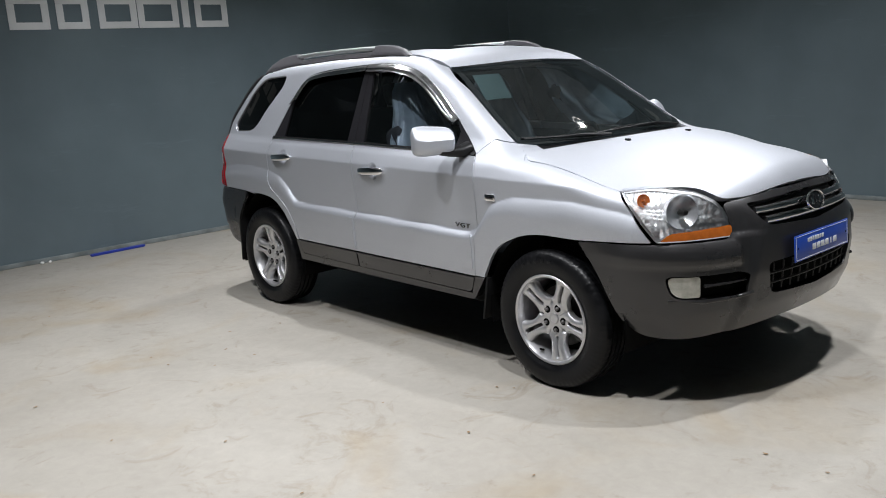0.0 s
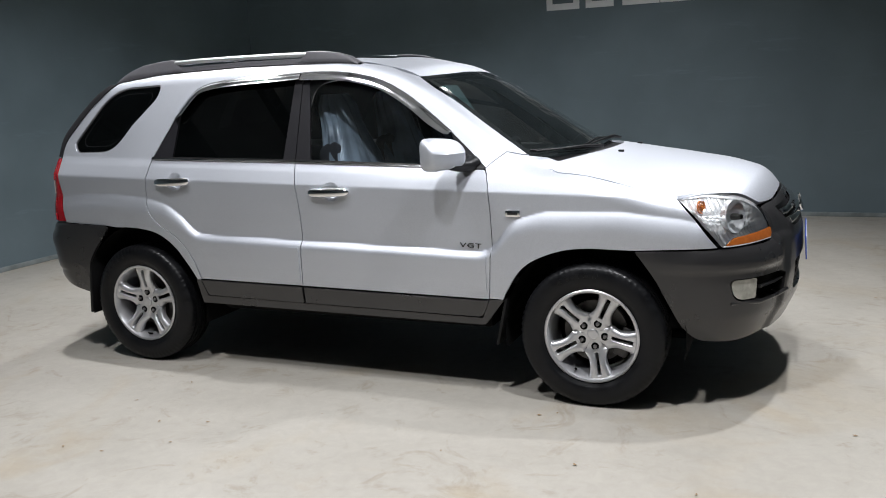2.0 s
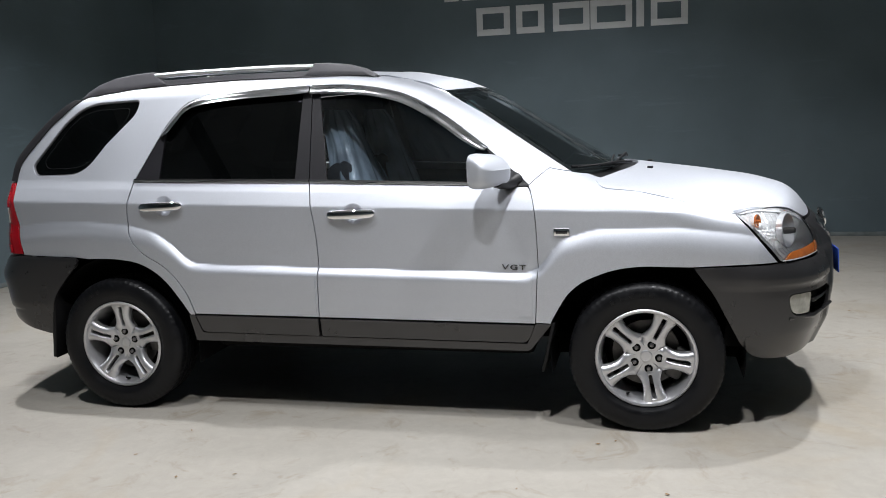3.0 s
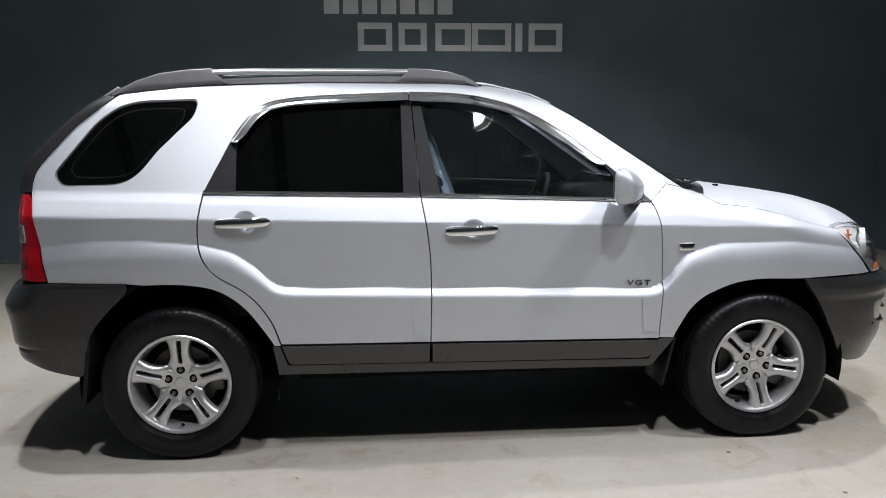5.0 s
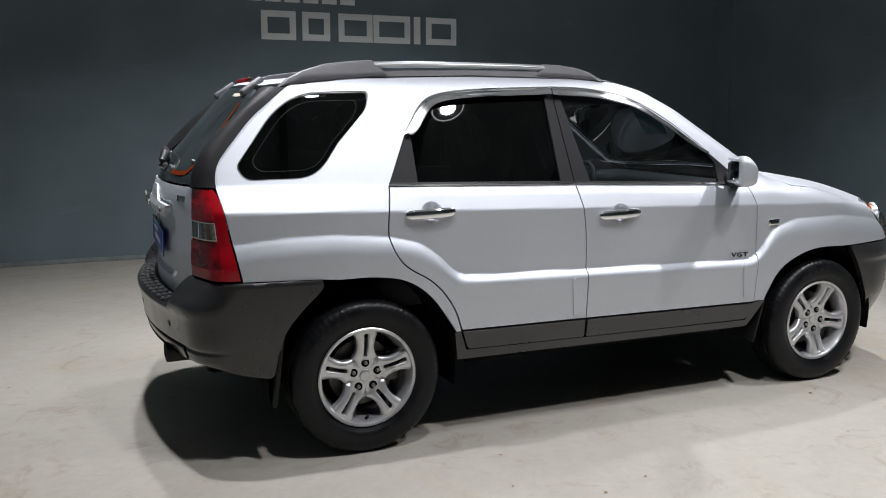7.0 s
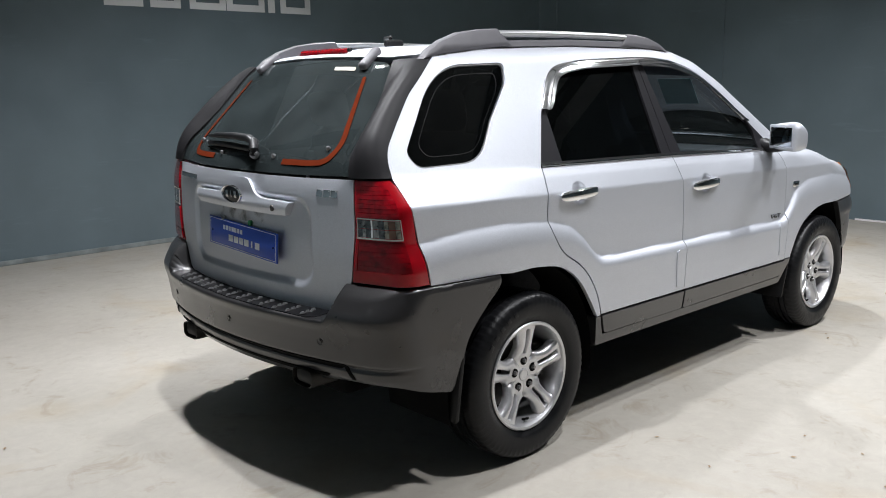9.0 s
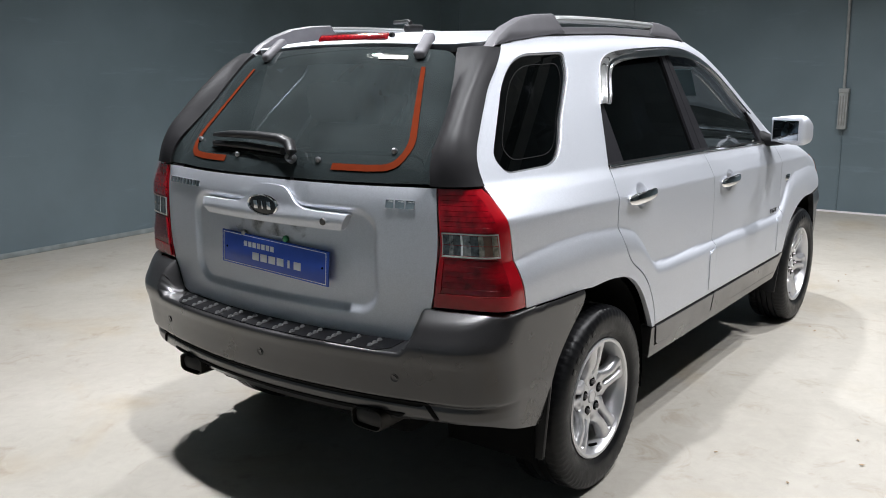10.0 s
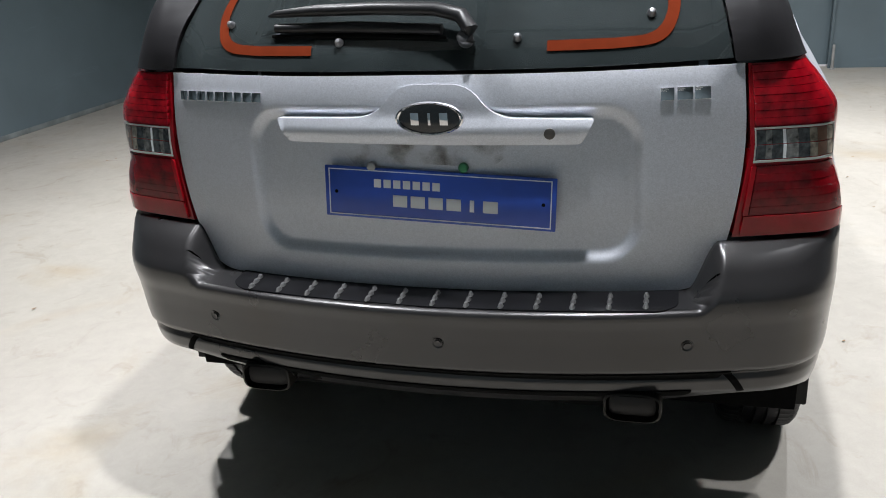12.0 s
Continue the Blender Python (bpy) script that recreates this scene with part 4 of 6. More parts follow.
key = disc(0.012, 0.006, 20, 0.002, axis="x")
bmesh.ops.translate(key, vec=(-2.094, -0.274, 1.056), verts=key.verts)
part("lock", key, STEEL, tailgate, "key lock")


def oval_emblem(parent, at, sx, sz):
    """A plain black oval in a chromed ring."""
    ring = lathe([(0.86, 0.0), (0.88, 0.10), (0.93, 0.14), (0.98, 0.10), (1.0, 0.0)], 48)
    face = lathe([(0.0, 0.07), (0.5, 0.065), (0.90, 0.04)], 48)
    for bm in (ring, face):
        bmesh.ops.scale(bm, vec=(sx, 0.06, sz), verts=bm.verts)
        bmesh.ops.transform(bm, matrix=at, verts=bm.verts)
    em = part("emblem", ring, CHROME, parent, "chromed oval emblem ring")
    part("emblem_face", face, BADGE, em, "plain black oval face")
    bars = bmesh.new()
    for k, w in ((-1, 0.30), (0, 0.10), (1, 0.30)):
        add(bars, box(sx * w * 0.8, 0.003, sz * 0.75, at=(k * sx * 0.42, 0.005, 0), bevel=0.001))
    bmesh.ops.transform(bars, matrix=at, verts=bars.verts)
    part("emblem_bars", bars, CHROME, em, "three plain chromed bars")


oval_emblem(tailgate, pose(-2.120, -0.027, 1.094, 0, 0, 90) @ pose(0, 0, 0, -4, 0, 0), 0.075, 0.036)


def badge_bars(parent, y0, y1, z0, z1, count, mat=CHROME):
    """A row of small plain bars on the tailgate, in place of a name."""
    for k in range(count):
        y = y0 + (y1 - y0) * (k + 0.5) / count
        p, n = on_skin((y, 0.5 * (z0 + z1)), to_rear)
        b = box(abs(y1 - y0) / count * (0.92 if k % 3 else 0.8), 0.004, z1 - z0, bevel=0.001)
        bmesh.ops.transform(b, matrix=seat_on(p + n * 0.002, n), verts=b.verts)
        part("badge_bar", b, mat, parent, "small chromed badge bar")


badge_bars(tailgate, 0.620, 0.385, 1.116, 1.138, 9)
badge_bars(tailgate, -0.488, -0.592, 1.112, 1.138, 3)

# dried dirt under the grip
def stain_film():
    m = material("dried_dirt", (0.20, 0.165, 0.12), rough=0.8, spec=0.1, vary=0.3, scale=30)
    t = m.node_tree
    co, n, r, clear, mix = (t.nodes.new(k) for k in ("ShaderNodeTexCoord", "ShaderNodeTexNoise", "ShaderNodeMapRange", "ShaderNodeBsdfTransparent", "ShaderNodeMixShader"))
    n.inputs["Scale"].default_value, n.inputs["Detail"].default_value = 16, 8
    r.inputs["From Min"].default_value, r.inputs["From Max"].default_value, r.inputs["To Max"].default_value = 0.48, 0.78, 0.75
    t.links.new(co.outputs["Object"], n.inputs["Vector"])
    t.links.new(n.outputs["Fac"], r.inputs["Value"])
    t.links.new(r.outputs["Result"], mix.inputs[0])
    t.links.new(clear.outputs[0], mix.inputs[1])
    t.links.new(t.nodes["Principled BSDF"].outputs[0], mix.inputs[2])
    t.links.new(mix.outputs[0], t.nodes["Material Output"].inputs[0])
    return m


stain = [(0.20, 1.028, 0.02), (-0.20, 1.026, 0.02), (-0.15, 0.975, 0.03), (0.0, 0.985, 0.05), (0.17, 0.972, 0.03)]
part("dirt_stain", sheet("dirt_stain", stain, to_rear, form=tail_skin, off=0.0012, depth=0.0, step=0.012), stain_film(), tailgate, "brownish dried dirt under the grip")

# rear window furniture
def glass_bit(y, z):
    return on_skin((y, z), to_rear)


STUDGREY = material("dull_stud", (0.20, 0.20, 0.21), rough=0.35, metal=0.8, vary=0.2, scale=40)
for y, z in ((0.49, 1.279), (0.195, 1.241), (-0.20, 1.243), (-0.468, 1.278)):
    p, n = glass_bit(y, z)
    k = lathe([(0.0, 0.013), (0.005, 0.012), (0.0085, 0.007), (0.010, 0.0)], 20)
    bmesh.ops.transform(k, matrix=seat_on(p, n), verts=k.verts)
    part("glass_stud", k, STUDGREY, rear_window, "round metal glass stud")
for s in (1, -1):
    line = [(0.408 * s, 1.535), (0.424 * s, 1.535), (0.530 * s, 1.295, 0.03), (0.505 * s, 1.222, 0.05), (0.40 * s, 1.216), (0.262 * s, 1.216), (0.262 * s, 1.236), (0.40 * s, 1.236), (0.482 * s, 1.240, 0.04), (0.506 * s, 1.292, 0.03)]
    part("orange_stripe", sheet("orange_stripe", line, to_rear, off=0.001, depth=0.0, step=0.012), ORANGE, rear_window, "worn orange stripe on the glass")
sticker = [(-0.215, 1.578), (-0.335, 1.574), (-0.342, 1.560), (-0.220, 1.564)]
part("sticker", sheet("sticker", sticker, to_rear, off=0.001, depth=0.0), STICKER, rear_window, "small pale sticker")
for s in (1, -1):
    a, na = on_skin((-1.63, 0.362 * s), from_below)
    b, nb = glass_bit(0.372 * s - 0.012, 1.565)
    h = box(0.042, 0.125, 0.032, bevel=0.013, segs=4)
    d = (b - a).normalized()
    m = Matrix((d.cross((na + nb).normalized()).normalized(), d, (na + nb).normalized())).transposed().to_4x4()
    m.translation = (a + b) / 2 + (na + nb).normalized() * 0.012
    bmesh.ops.transform(h, matrix=m, verts=h.verts)
    part("glass_hinge", smooth(h), RAILFOOT, rear_window, "grey glass hinge cover")
stop = box(0.014, 0.335, 0.029, bevel=0.006, turn=pose(0, 0, 0, 0, 38, 0), segs=3)
for v in stop.verts:
    v.co.x += 0.25 * v.co.y**2
bmesh.ops.translate(stop, vec=(-1.652, -0.018, 1.643), verts=stop.verts)
stop_lamp = part("stop_lamp", smooth(stop), REDLOW, roof, "slim red high stop lamp")
for k in range(14):
    y = -0.148 + 0.0228 * k
    dot = lathe([(0.0, 0.0022), (0.004, 0.0015), (0.0052, 0.0)], 10)
    bmesh.ops.transform(dot, matrix=seat_on(Vector((-1.6595 + 0.25 * y * y, y - 0.018, 1.648)), Vector((-0.79, 0, 0.61))), verts=dot.verts)
    part("lamp_dot", dot, REDBAND, stop_lamp, "small bright red lamp dot")
jet = disc(0.009, 0.016, 14, 0.003, axis="x")
bmesh.ops.translate(jet, vec=(-1.655, -0.212, 1.646), verts=jet.verts)
part("washer_jet", jet, BLACK, roof, "black washer jet")
# wiper: arm, blade, pivot
def wiper_pt(y, z, lift):
    p, n = glass_bit(y, z)
    return p + n * lift


arm = tube([wiper_pt(0.372, 1.284, 0.024), wiper_pt(0.35, 1.286, 0.028), wiper_pt(0.25, 1.289, 0.032), wiper_pt(0.1, 1.288, 0.036), wiper_pt(-0.03, 1.281, 0.040), wiper_pt(-0.085, 1.268, 0.040), wiper_pt(-0.105, 1.248, 0.034), wiper_pt(-0.107, 1.228, 0.026)],
           [0.004, 0.011, 0.017, 0.019, 0.020, 0.021, 0.019, 0.014], 14, 0.75)
wiper = part("rear_wiper", arm, BLACK, rear_window, "black rear wiper parked on the glass")
part("wiper_blade", tube([wiper_pt(0.355, 1.266, 0.012), wiper_pt(0.16, 1.266, 0.013), wiper_pt(-0.04, 1.258, 0.012)], [0.010, 0.013, 0.012], 10), BLACK, wiper)
part("wiper_lip", tube([wiper_pt(0.365, 1.254, 0.004), wiper_pt(0.16, 1.253, 0.004), wiper_pt(-0.05, 1.246, 0.004)], 0.004, 8), DARK, wiper)
piv = disc(0.017, 0.030, 20, 0.006)
bmesh.ops.transform(piv, matrix=seat_on(wiper_pt(-0.094, 1.238, 0.016), glass_bit(-0.094, 1.238)[1]), verts=piv.verts)
part("wiper_pivot", piv, STUDGREY, wiper, "worn metal pivot cap")

# rear bumper with step pad
BUMP_R = curve([(0.28, 2.05), (0.42, 2.11), (0.468, 2.145), (0.50, 2.150), (0.513, 2.140), (0.524, 2.163), (0.60, 2.172), (0.64, 2.179), (0.672, 2.189), (0.70, 2.191), (0.72, 2.184), (0.8, 2.135), (0.9, 2.06)], 0.004)


def step_height(x, y):
    """The bumper's top: a low step in the middle, raised sloping corners beside it."""
    a = np.abs(y)
    behind = np.maximum(-x - 2.085 + 0.2 * a * a, 0)
    corner_top = 0.806 - 0.62 * np.maximum(behind - 0.012, 0)
    return 0.690 - 0.08 * behind + (corner_top - 0.690 + 0.08 * behind) * step01((a - 0.560 - 0.3 * behind) / 0.062)


def rear_form(x, y, z):
    a = np.abs(y)
    side = a - half_width(x, np.maximum(z, 0.0)) - 0.012
    rear = -x - BUMP_R(z) + 0.21 * a * a
    return smax(smax(side, rear, 0.13), z - step_height(x, y), 0.016)


rb_way = Rolled(rear_form, -1.4, -1, 0.60, 0.17)
ru = lambda x, y: rb_way.u(x, y)
vz = lambda z: 0.60 + 0.17 * math.atan2(z - 0.60, 0.17)
rb_u = np.linspace(0.0, ru(-1.80, 0.90), 70)
rb_p, _ = settle(rear_form, *rb_way.fan(np.stack([rb_u, np.full(70, 0.66)], 1)))
rb_top = step_height(rb_p[:, 0] + 0.012, rb_p[:, 1]) - 0.003
rb_v = 0.60 + 0.17 * np.arctan2(rb_top - 0.60, 0.157)
rb_half = [(float(u), float(v)) for u, v in zip(rb_u, rb_v)] + [(ru(-1.80, 0.90), vz(0.800)), (ru(-1.515, 0.90), vz(0.793)), (ru(-1.505, 0.90), vz(0.762), 0.03), (ru(-1.60, 0.90), vz(0.68), 0.06), (ru(-1.68, 0.88), 0.575, 0.06), (ru(-1.700, 0.87), 0.44),
           (ru(-1.73, 0.87), 0.383, 0.02), (ru(-1.865, 0.85), 0.416, 0.05), (ru(-1.957, 0.79), 0.456, 0.06), (ru(-2.04, 0.64), 0.458, 0.05), (ru(-2.09, 0.50), 0.438), (0.0, 0.435)]
rb_loop = rb_half + [(-u, v, *r) for u, v, *r in rb_half[-2:0:-1]]
top_p, _ = settle(rear_form, *rb_way(np.stack([rb_u, rb_v - 0.003], 1)))
top_half = [(float(p[0]), float(p[1])) for p in top_p] + [(-1.78, 0.80), (-1.84, 0.72), (-1.93, 0.62), (-1.985, 0.50), (-2.03, 0.30), (-2.04, 0.0)]
top_loop = top_half + [(x, -y) for x, y in top_half[-2:0:-1]]
rear_bumper = part("rear_bumper", sheet("rear_bumper", rb_loop, rb_way, form=rear_form, depth=0.02, step=0.009), CLAD, car, "charcoal rear bumper with ribbed step pad")
part("bumper_top", sheet("bumper_top", top_loop, lambda q: (np.stack([q[:, 0], q[:, 1], np.full(len(q), 0.668)], 1), np.tile([0.0, 0.0, 1.0], (len(q), 1))), form=rear_form, off=0.0002, depth=0.0, step=0.008), CLAD, rear_bumper, "sloping charcoal corner tops beside the step")
# black backing under the lamps and the tailgate
part("bumper_core", box(0.24, 1.20, 0.24, at=(-1.87, 0, 0.60), bevel=0.05), DARK, rear_bumper)
def step_top(y, back):
    """A place on the bumper's step, that far behind the tailgate line."""
    x = -2.085 + 0.2 * y * y - back
    return Vector((x, y, float(step_height(x, y))))


pad = sheet("step_pad", [(-2.066, -0.02), (-2.050, 0.3, 0.2), (-2.015, 0.500), (-2.098, 0.500, 0.015), (-2.130, 0.465, 0.02), (-2.160, 0.25, 0.2), (-2.172, -0.02), (-2.160, -0.28, 0.2), (-2.125, -0.515, 0.02), (-2.095, -0.545, 0.015), (-2.010, -0.545), (-2.050, -0.33, 0.2)],
            lambda q: (np.stack([q[:, 0], q[:, 1], np.full(len(q), 0.665)], 1), np.tile([0.0, 0.0, 1.0], (len(q), 1))), form=rear_form, off=0.003, depth=0.004, step=0.02)
step_pad = part("step_pad", pad, material("step_rubber", (0.006, 0.006, 0.007), rough=0.4, spec=0.14, vary=0.3, scale=20), rear_bumper, "black rubber step pad")
STUD = material("shiny_stud", (0.16, 0.16, 0.16), rough=0.3, metal=0.4, coat=0.4)
for k in range(13):
    y = 0.440 - 0.0765 * k
    for j in range(3):
        p = step_top(y, 0.028 + 0.024 * j)
        rib = lathe([(0.0, 0.0085), (0.0045, 0.0075), (0.0085, 0.0)], 12)
        bmesh.ops.scale(rib, vec=(1.5, 1.0, 0.75), verts=rib.verts)
        bmesh.ops.rotate(rib, matrix=Matrix.Rotation(radians(90), 3, "X"), verts=rib.verts)
        bmesh.ops.translate(rib, vec=p + Vector((0, 0, 0.004)), verts=rib.verts)
        part("grip_stud", rib, STUD, step_pad)
for y in (0.560, -0.030, -0.567):
    p, n = settle(rear_form, np.array([[-1.5, y, 0.597]]), np.array([[-1.0, 0.0, 0.0]]))
    s = lathe([(0.0, 0.002), (0.0075, 0.003), (0.0085, -0.001), (0.011, 0.001), (0.0135, 0.002), (0.0145, -0.002)], 22)
    bmesh.ops.transform(s, matrix=seat_on(Vector(p[0]), Vector(n[0])), verts=s.verts)
    part("parking_sensor", s, CLAD, rear_bumper, "round parking sensor")
# near-black strips over the bumper skin paint the shade of its grooves
for z0, z1, w in ((0.506, 0.525, 0.672), (0.464, 0.474, 0.60)):
    groove = [(ru(-2.17 + 0.21 * w * w, w) * 0.985, z0 - 0.004, 0.01), (ru(-2.17 + 0.21 * w * w, w), z1, 0.004), (0.0, z1), (-ru(-2.17 + 0.21 * w * w, w), z1, 0.004), (-ru(-2.17 + 0.21 * w * w, w) * 0.985, z0 - 0.004, 0.01), (0.0, z0)]
    part("groove_shade", sheet("groove_shade", groove, rb_way, form=rear_form, off=0.003, depth=0.003, step=0.012), DARK, rear_bumper, "dark strip painted as shade along the bumper groove")
for s in (1, -1):
    u0 = ru(-2.17 + 0.21 * 0.672**2, 0.672)
    bend = [(s * (u0 - 0.012), 0.524), (s * (u0 + 0.004), 0.520, 0.006), (s * (u0 + 0.030), 0.468), (s * (u0 + 0.020), 0.466)]
    part("groove_shade", sheet("groove_shade", bend, rb_way, form=rear_form, off=0.003, depth=0.003, step=0.010), DARK, rear_bumper, "dark strip painted as groove shade down the bumper corner")
SOOT = material("sooty_steel", (0.008, 0.007, 0.007), rough=0.6, metal=0.2, vary=0.4, scale=25)
for y in (0.440, -0.455):
    pipe = lathe([(0.034, 0.0), (0.037, 0.002), (0.038, 0.02), (0.036, 0.22), (0.028, 0.22), (0.033, 0.02)], 40, closed=True)
    for v in pipe.verts:
        c, q = v.co.x, v.co.z
        r = math.hypot(c, q)
        v.co.x, v.co.z = (k * r / (c**4 + q**4) ** 0.25 for k in (c, q))
    bmesh.ops.scale(pipe, vec=(1.72, 1.0, 0.95), verts=pipe.verts)
    bmesh.ops.rotate(pipe, matrix=Matrix.Rotation(radians(-90), 3, "Z"), verts=pipe.verts)
    bmesh.ops.translate(pipe, vec=(-2.118, y, 0.438), verts=pipe.verts)
    tip = part("exhaust_tip", pipe, material("stained_steel", (0.016, 0.014, 0.012), rough=0.55, metal=0.3, vary=0.35, scale=30), car, "stained squarish exhaust tip")
    # solid sooty block in the mouth, also painting the shade inside the bore
    part("sooty_bore_shade", box(0.10, 0.114, 0.058, at=(-2.062, y, 0.438), bevel=0.02), SOOT, tip)
    part("exhaust_bore", box(0.012, 0.125, 0.060, at=(-1.99, y, 0.438), bevel=0.004), DARK, tip)

# front bumper and nose
BUMP_F = curve([(0.25, 2.08), (0.33, 2.13), (0.45, 2.185), (0.60, 2.205), (0.74, 2.198), (0.80, 2.185), (0.87, 2.160), (0.93, 2.110), (1.0, 2.04)], 0.012)


LIP = curve([(0.2, 0.0), (0.652, 0.0), (0.668, 0.016), (0.700, 0.019), (0.725, 0.012), (0.750, -0.004), (0.772, -0.026), (0.85, -0.032), (1.0, -0.032)], 0.005)


def front_form(x, y, z):
    a = np.abs(y)
    side = a - half_width(x, np.minimum(z, 0.70)) - 0.008 - 0.4 * LIP(z) * step01((x - 1.55) / 0.25) + 0.06 * np.clip((0.50 - z) / 0.2, 0, 1) ** 2
    ledge = 0.022 * step01((z - 0.765) / 0.03) * step01((a - 0.36) / 0.14) * step01((0.56 - a) / 0.04) - LIP(z) * step01((a - 0.515) / 0.03)
    shield = 0.016 * step01((0.51 - a - 0.25 * np.clip(z - 0.6, -0.2, 0.2)) / 0.05) * step01((0.90 - z) / 0.1)
    front = x - BUMP_F(z) + ledge + 0.012 - shield + 0.2 * a * a + 0.26 * a**4
    top = z - 0.960 + 0.13 * a * a
    return smax(smax(side, front, 0.16), top, 0.05)


fb_way = Round(1.4, 0.0, 1, 0.75)
fu = lambda x, y: fb_way.u(x, y)
fb_half = [(0.0, 0.930), (fu(2.09, 0.2), 0.930), (fu(2.07, 0.36), 0.922), (fu(2.01, 0.512), 0.906, 0.02), (fu(2.05, 0.522), 0.82), (fu(2.06, 0.530), 0.764, 0.03), (fu(1.86, 0.80), 0.760), (fu(1.516, 0.87), 0.749), (fu(1.55, 0.87), 0.70, 0.04), (fu(1.60, 0.87), 0.632, 0.06), (fu(1.682, 0.86), 0.47, 0.06), (fu(1.715, 0.83), 0.40, 0.05),
           (fu(1.78, 0.80), 0.335, 0.04), (fu(1.90, 0.70), 0.318, 0.05), (fu(2.04, 0.50), 0.345, 0.1), (fu(2.12, 0.25), 0.36), (0.0, 0.362)]
fb_loop = fb_half + [(-u, v, *r) for u, v, *r in fb_half[-2:0:-1]]
gu = lambda y, z: fu(float(BUMP_F(z)) - 0.2 * y * y - 0.26 * y**4, y)
grille_hole = [(gu(0.440, 0.89), 0.898, 0.02), (gu(0.375, 0.80), 0.798, 0.05), (0.0, 0.780), (-gu(0.375, 0.80), 0.798, 0.05), (-gu(0.440, 0.89), 0.898, 0.02), (0.0, 0.910)]
lower_hole = [(gu(0.395, 0.63), 0.638, 0.03), (gu(0.365, 0.495), 0.492, 0.04), (0.0, 0.475), (-gu(0.365, 0.495), 0.492, 0.04), (-gu(0.395, 0.63), 0.638, 0.03), (0.0, 0.650)]
fog_hole = [(gu(0.840, 0.61), 0.622, 0.03), (gu(0.54, 0.62), 0.622, 0.015), (gu(0.490, 0.60), 0.604, 0.01), (gu(0.502, 0.52), 0.512, 0.015), (gu(0.810, 0.52), 0.512, 0.06)]
fog_mirror = [(-u, v, *r) for u, v, *r in fog_hole[::-1]]
front_bumper = part("front_bumper", sheet("front_bumper", fb_loop, fb_way, form=front_form, holes=[grille_hole, lower_hole, fog_hole, fog_mirror], depth=0.03, hole_depth=0.05, step=0.012), CLAD, car, "charcoal front bumper around the grille")
part("bumper_core", box(0.20, 1.10, 0.36, at=(1.84, 0, 0.56), bevel=0.06), DARK, front_bumper)
both("bumper_back", [(1.66, 0.36), (1.70, 0.72), (1.93, 0.74), (1.93, 0.34)], from_side, DARK, front_bumper, off=-0.10, depth=0.0)


def nose_pt(y, z, lift=0.0):
    p, n = settle(front_form, np.array([[1.4, y, z]]), np.array([[1.0, 0.0, 0.0]]))
    return Vector(p[0]) + Vector(n[0]) * lift


def across(z, half, lift, r, n=15, flat=1.0, sag=0.0):
    return tube([nose_pt(half * (2 * k / (n - 1) - 1), z - sag * (1 - abs(2 * k / (n - 1) - 1)), lift) for k in range(n)], r, 8, flat)


grille = part("grille", sheet("grille", [(u * 1.02, v) for u, v, *r in grille_hole], fb_way, form=front_form, off=-0.035, depth=0.0), BLACK, front_bumper, "black grille with bright slats")
part("grille_slat", across(0.868, 0.405, -0.010, 0.018, flat=1.1), VISOR, grille, "bright grille slat")
part("grille_slat", across(0.824, 0.375, -0.010, 0.018, flat=1.1), VISOR, grille, "bright grille slat")
oval_emblem(grille, pose(*nose_pt(0, 0.850, 0.020), 0, 0, -90) @ pose(0, 0, 0, 14, 0, 0), 0.084, 0.046)
intake = part("lower_intake", sheet("lower_intake", [(u * 1.02, v) for u, v, *r in lower_hole], fb_way, form=front_form, off=-0.04, depth=0.0), DARK, front_bumper, "black lower intake mesh")
for z in (0.535, 0.580):
    part("intake_bar", across(z, 0.37, -0.02, 0.006), BLACK, intake)
for k in range(11):
    y = -0.34 + 0.068 * k
    part("intake_bar", tube([nose_pt(y, 0.498, -0.02), nose_pt(y, 0.56, -0.02), nose_pt(y, 0.628, -0.02)], 0.005, 8), BLACK, intake)
number_plate(pose(*nose_pt(0, 0.675, 0.012), 0, 0, -90), pose(0, 0, 0, 3, 0, 0), front_bumper)

# fog lamps, headlamps
for s in (1, -1):
    loop = fog_hole if s > 0 else fog_mirror
    pocket = part("fog_pocket", sheet("fog_pocket", [(u, v) for u, v, *r in loop], fb_way, form=front_form, off=-0.05, depth=0.0), DARK, front_bumper, "black fog lamp pocket")
    lens_loop = [(s * gu(0.832, 0.61), 0.616, 0.03), (s * gu(0.712, 0.61), 0.616, 0.012), (s * gu(0.706, 0.54), 0.522, 0.012), (s * gu(0.806, 0.54), 0.522, 0.05)]
    fog = part("fog_lamp", sheet("fog_lamp", lens_loop, fb_way, form=front_form, off=-0.008, depth=0.02, step=0.012), material("fog_glass", (0.42, 0.42, 0.38), rough=0.12, metal=0.4, coat=0.9, vary=0.3, scale=25), front_bumper, "hazy round-cornered fog lamp")
    part("fog_blade", tube([nose_pt(s * 0.685, 0.572, -0.008), nose_pt(s * 0.58, 0.575, -0.010), nose_pt(s * 0.50, 0.578, -0.012)], [0.013, 0.012, 0.006], 8, 0.6), CLAD, pocket)
    part("fog_lip", tube([nose_pt(s * 0.79, 0.512, -0.004), nose_pt(s * 0.68, 0.504, 0.002), nose_pt(s * 0.54, 0.508, 0.002), nose_pt(s * 0.475, 0.522, 0.002)], 0.009, 8), CLAD, pocket)

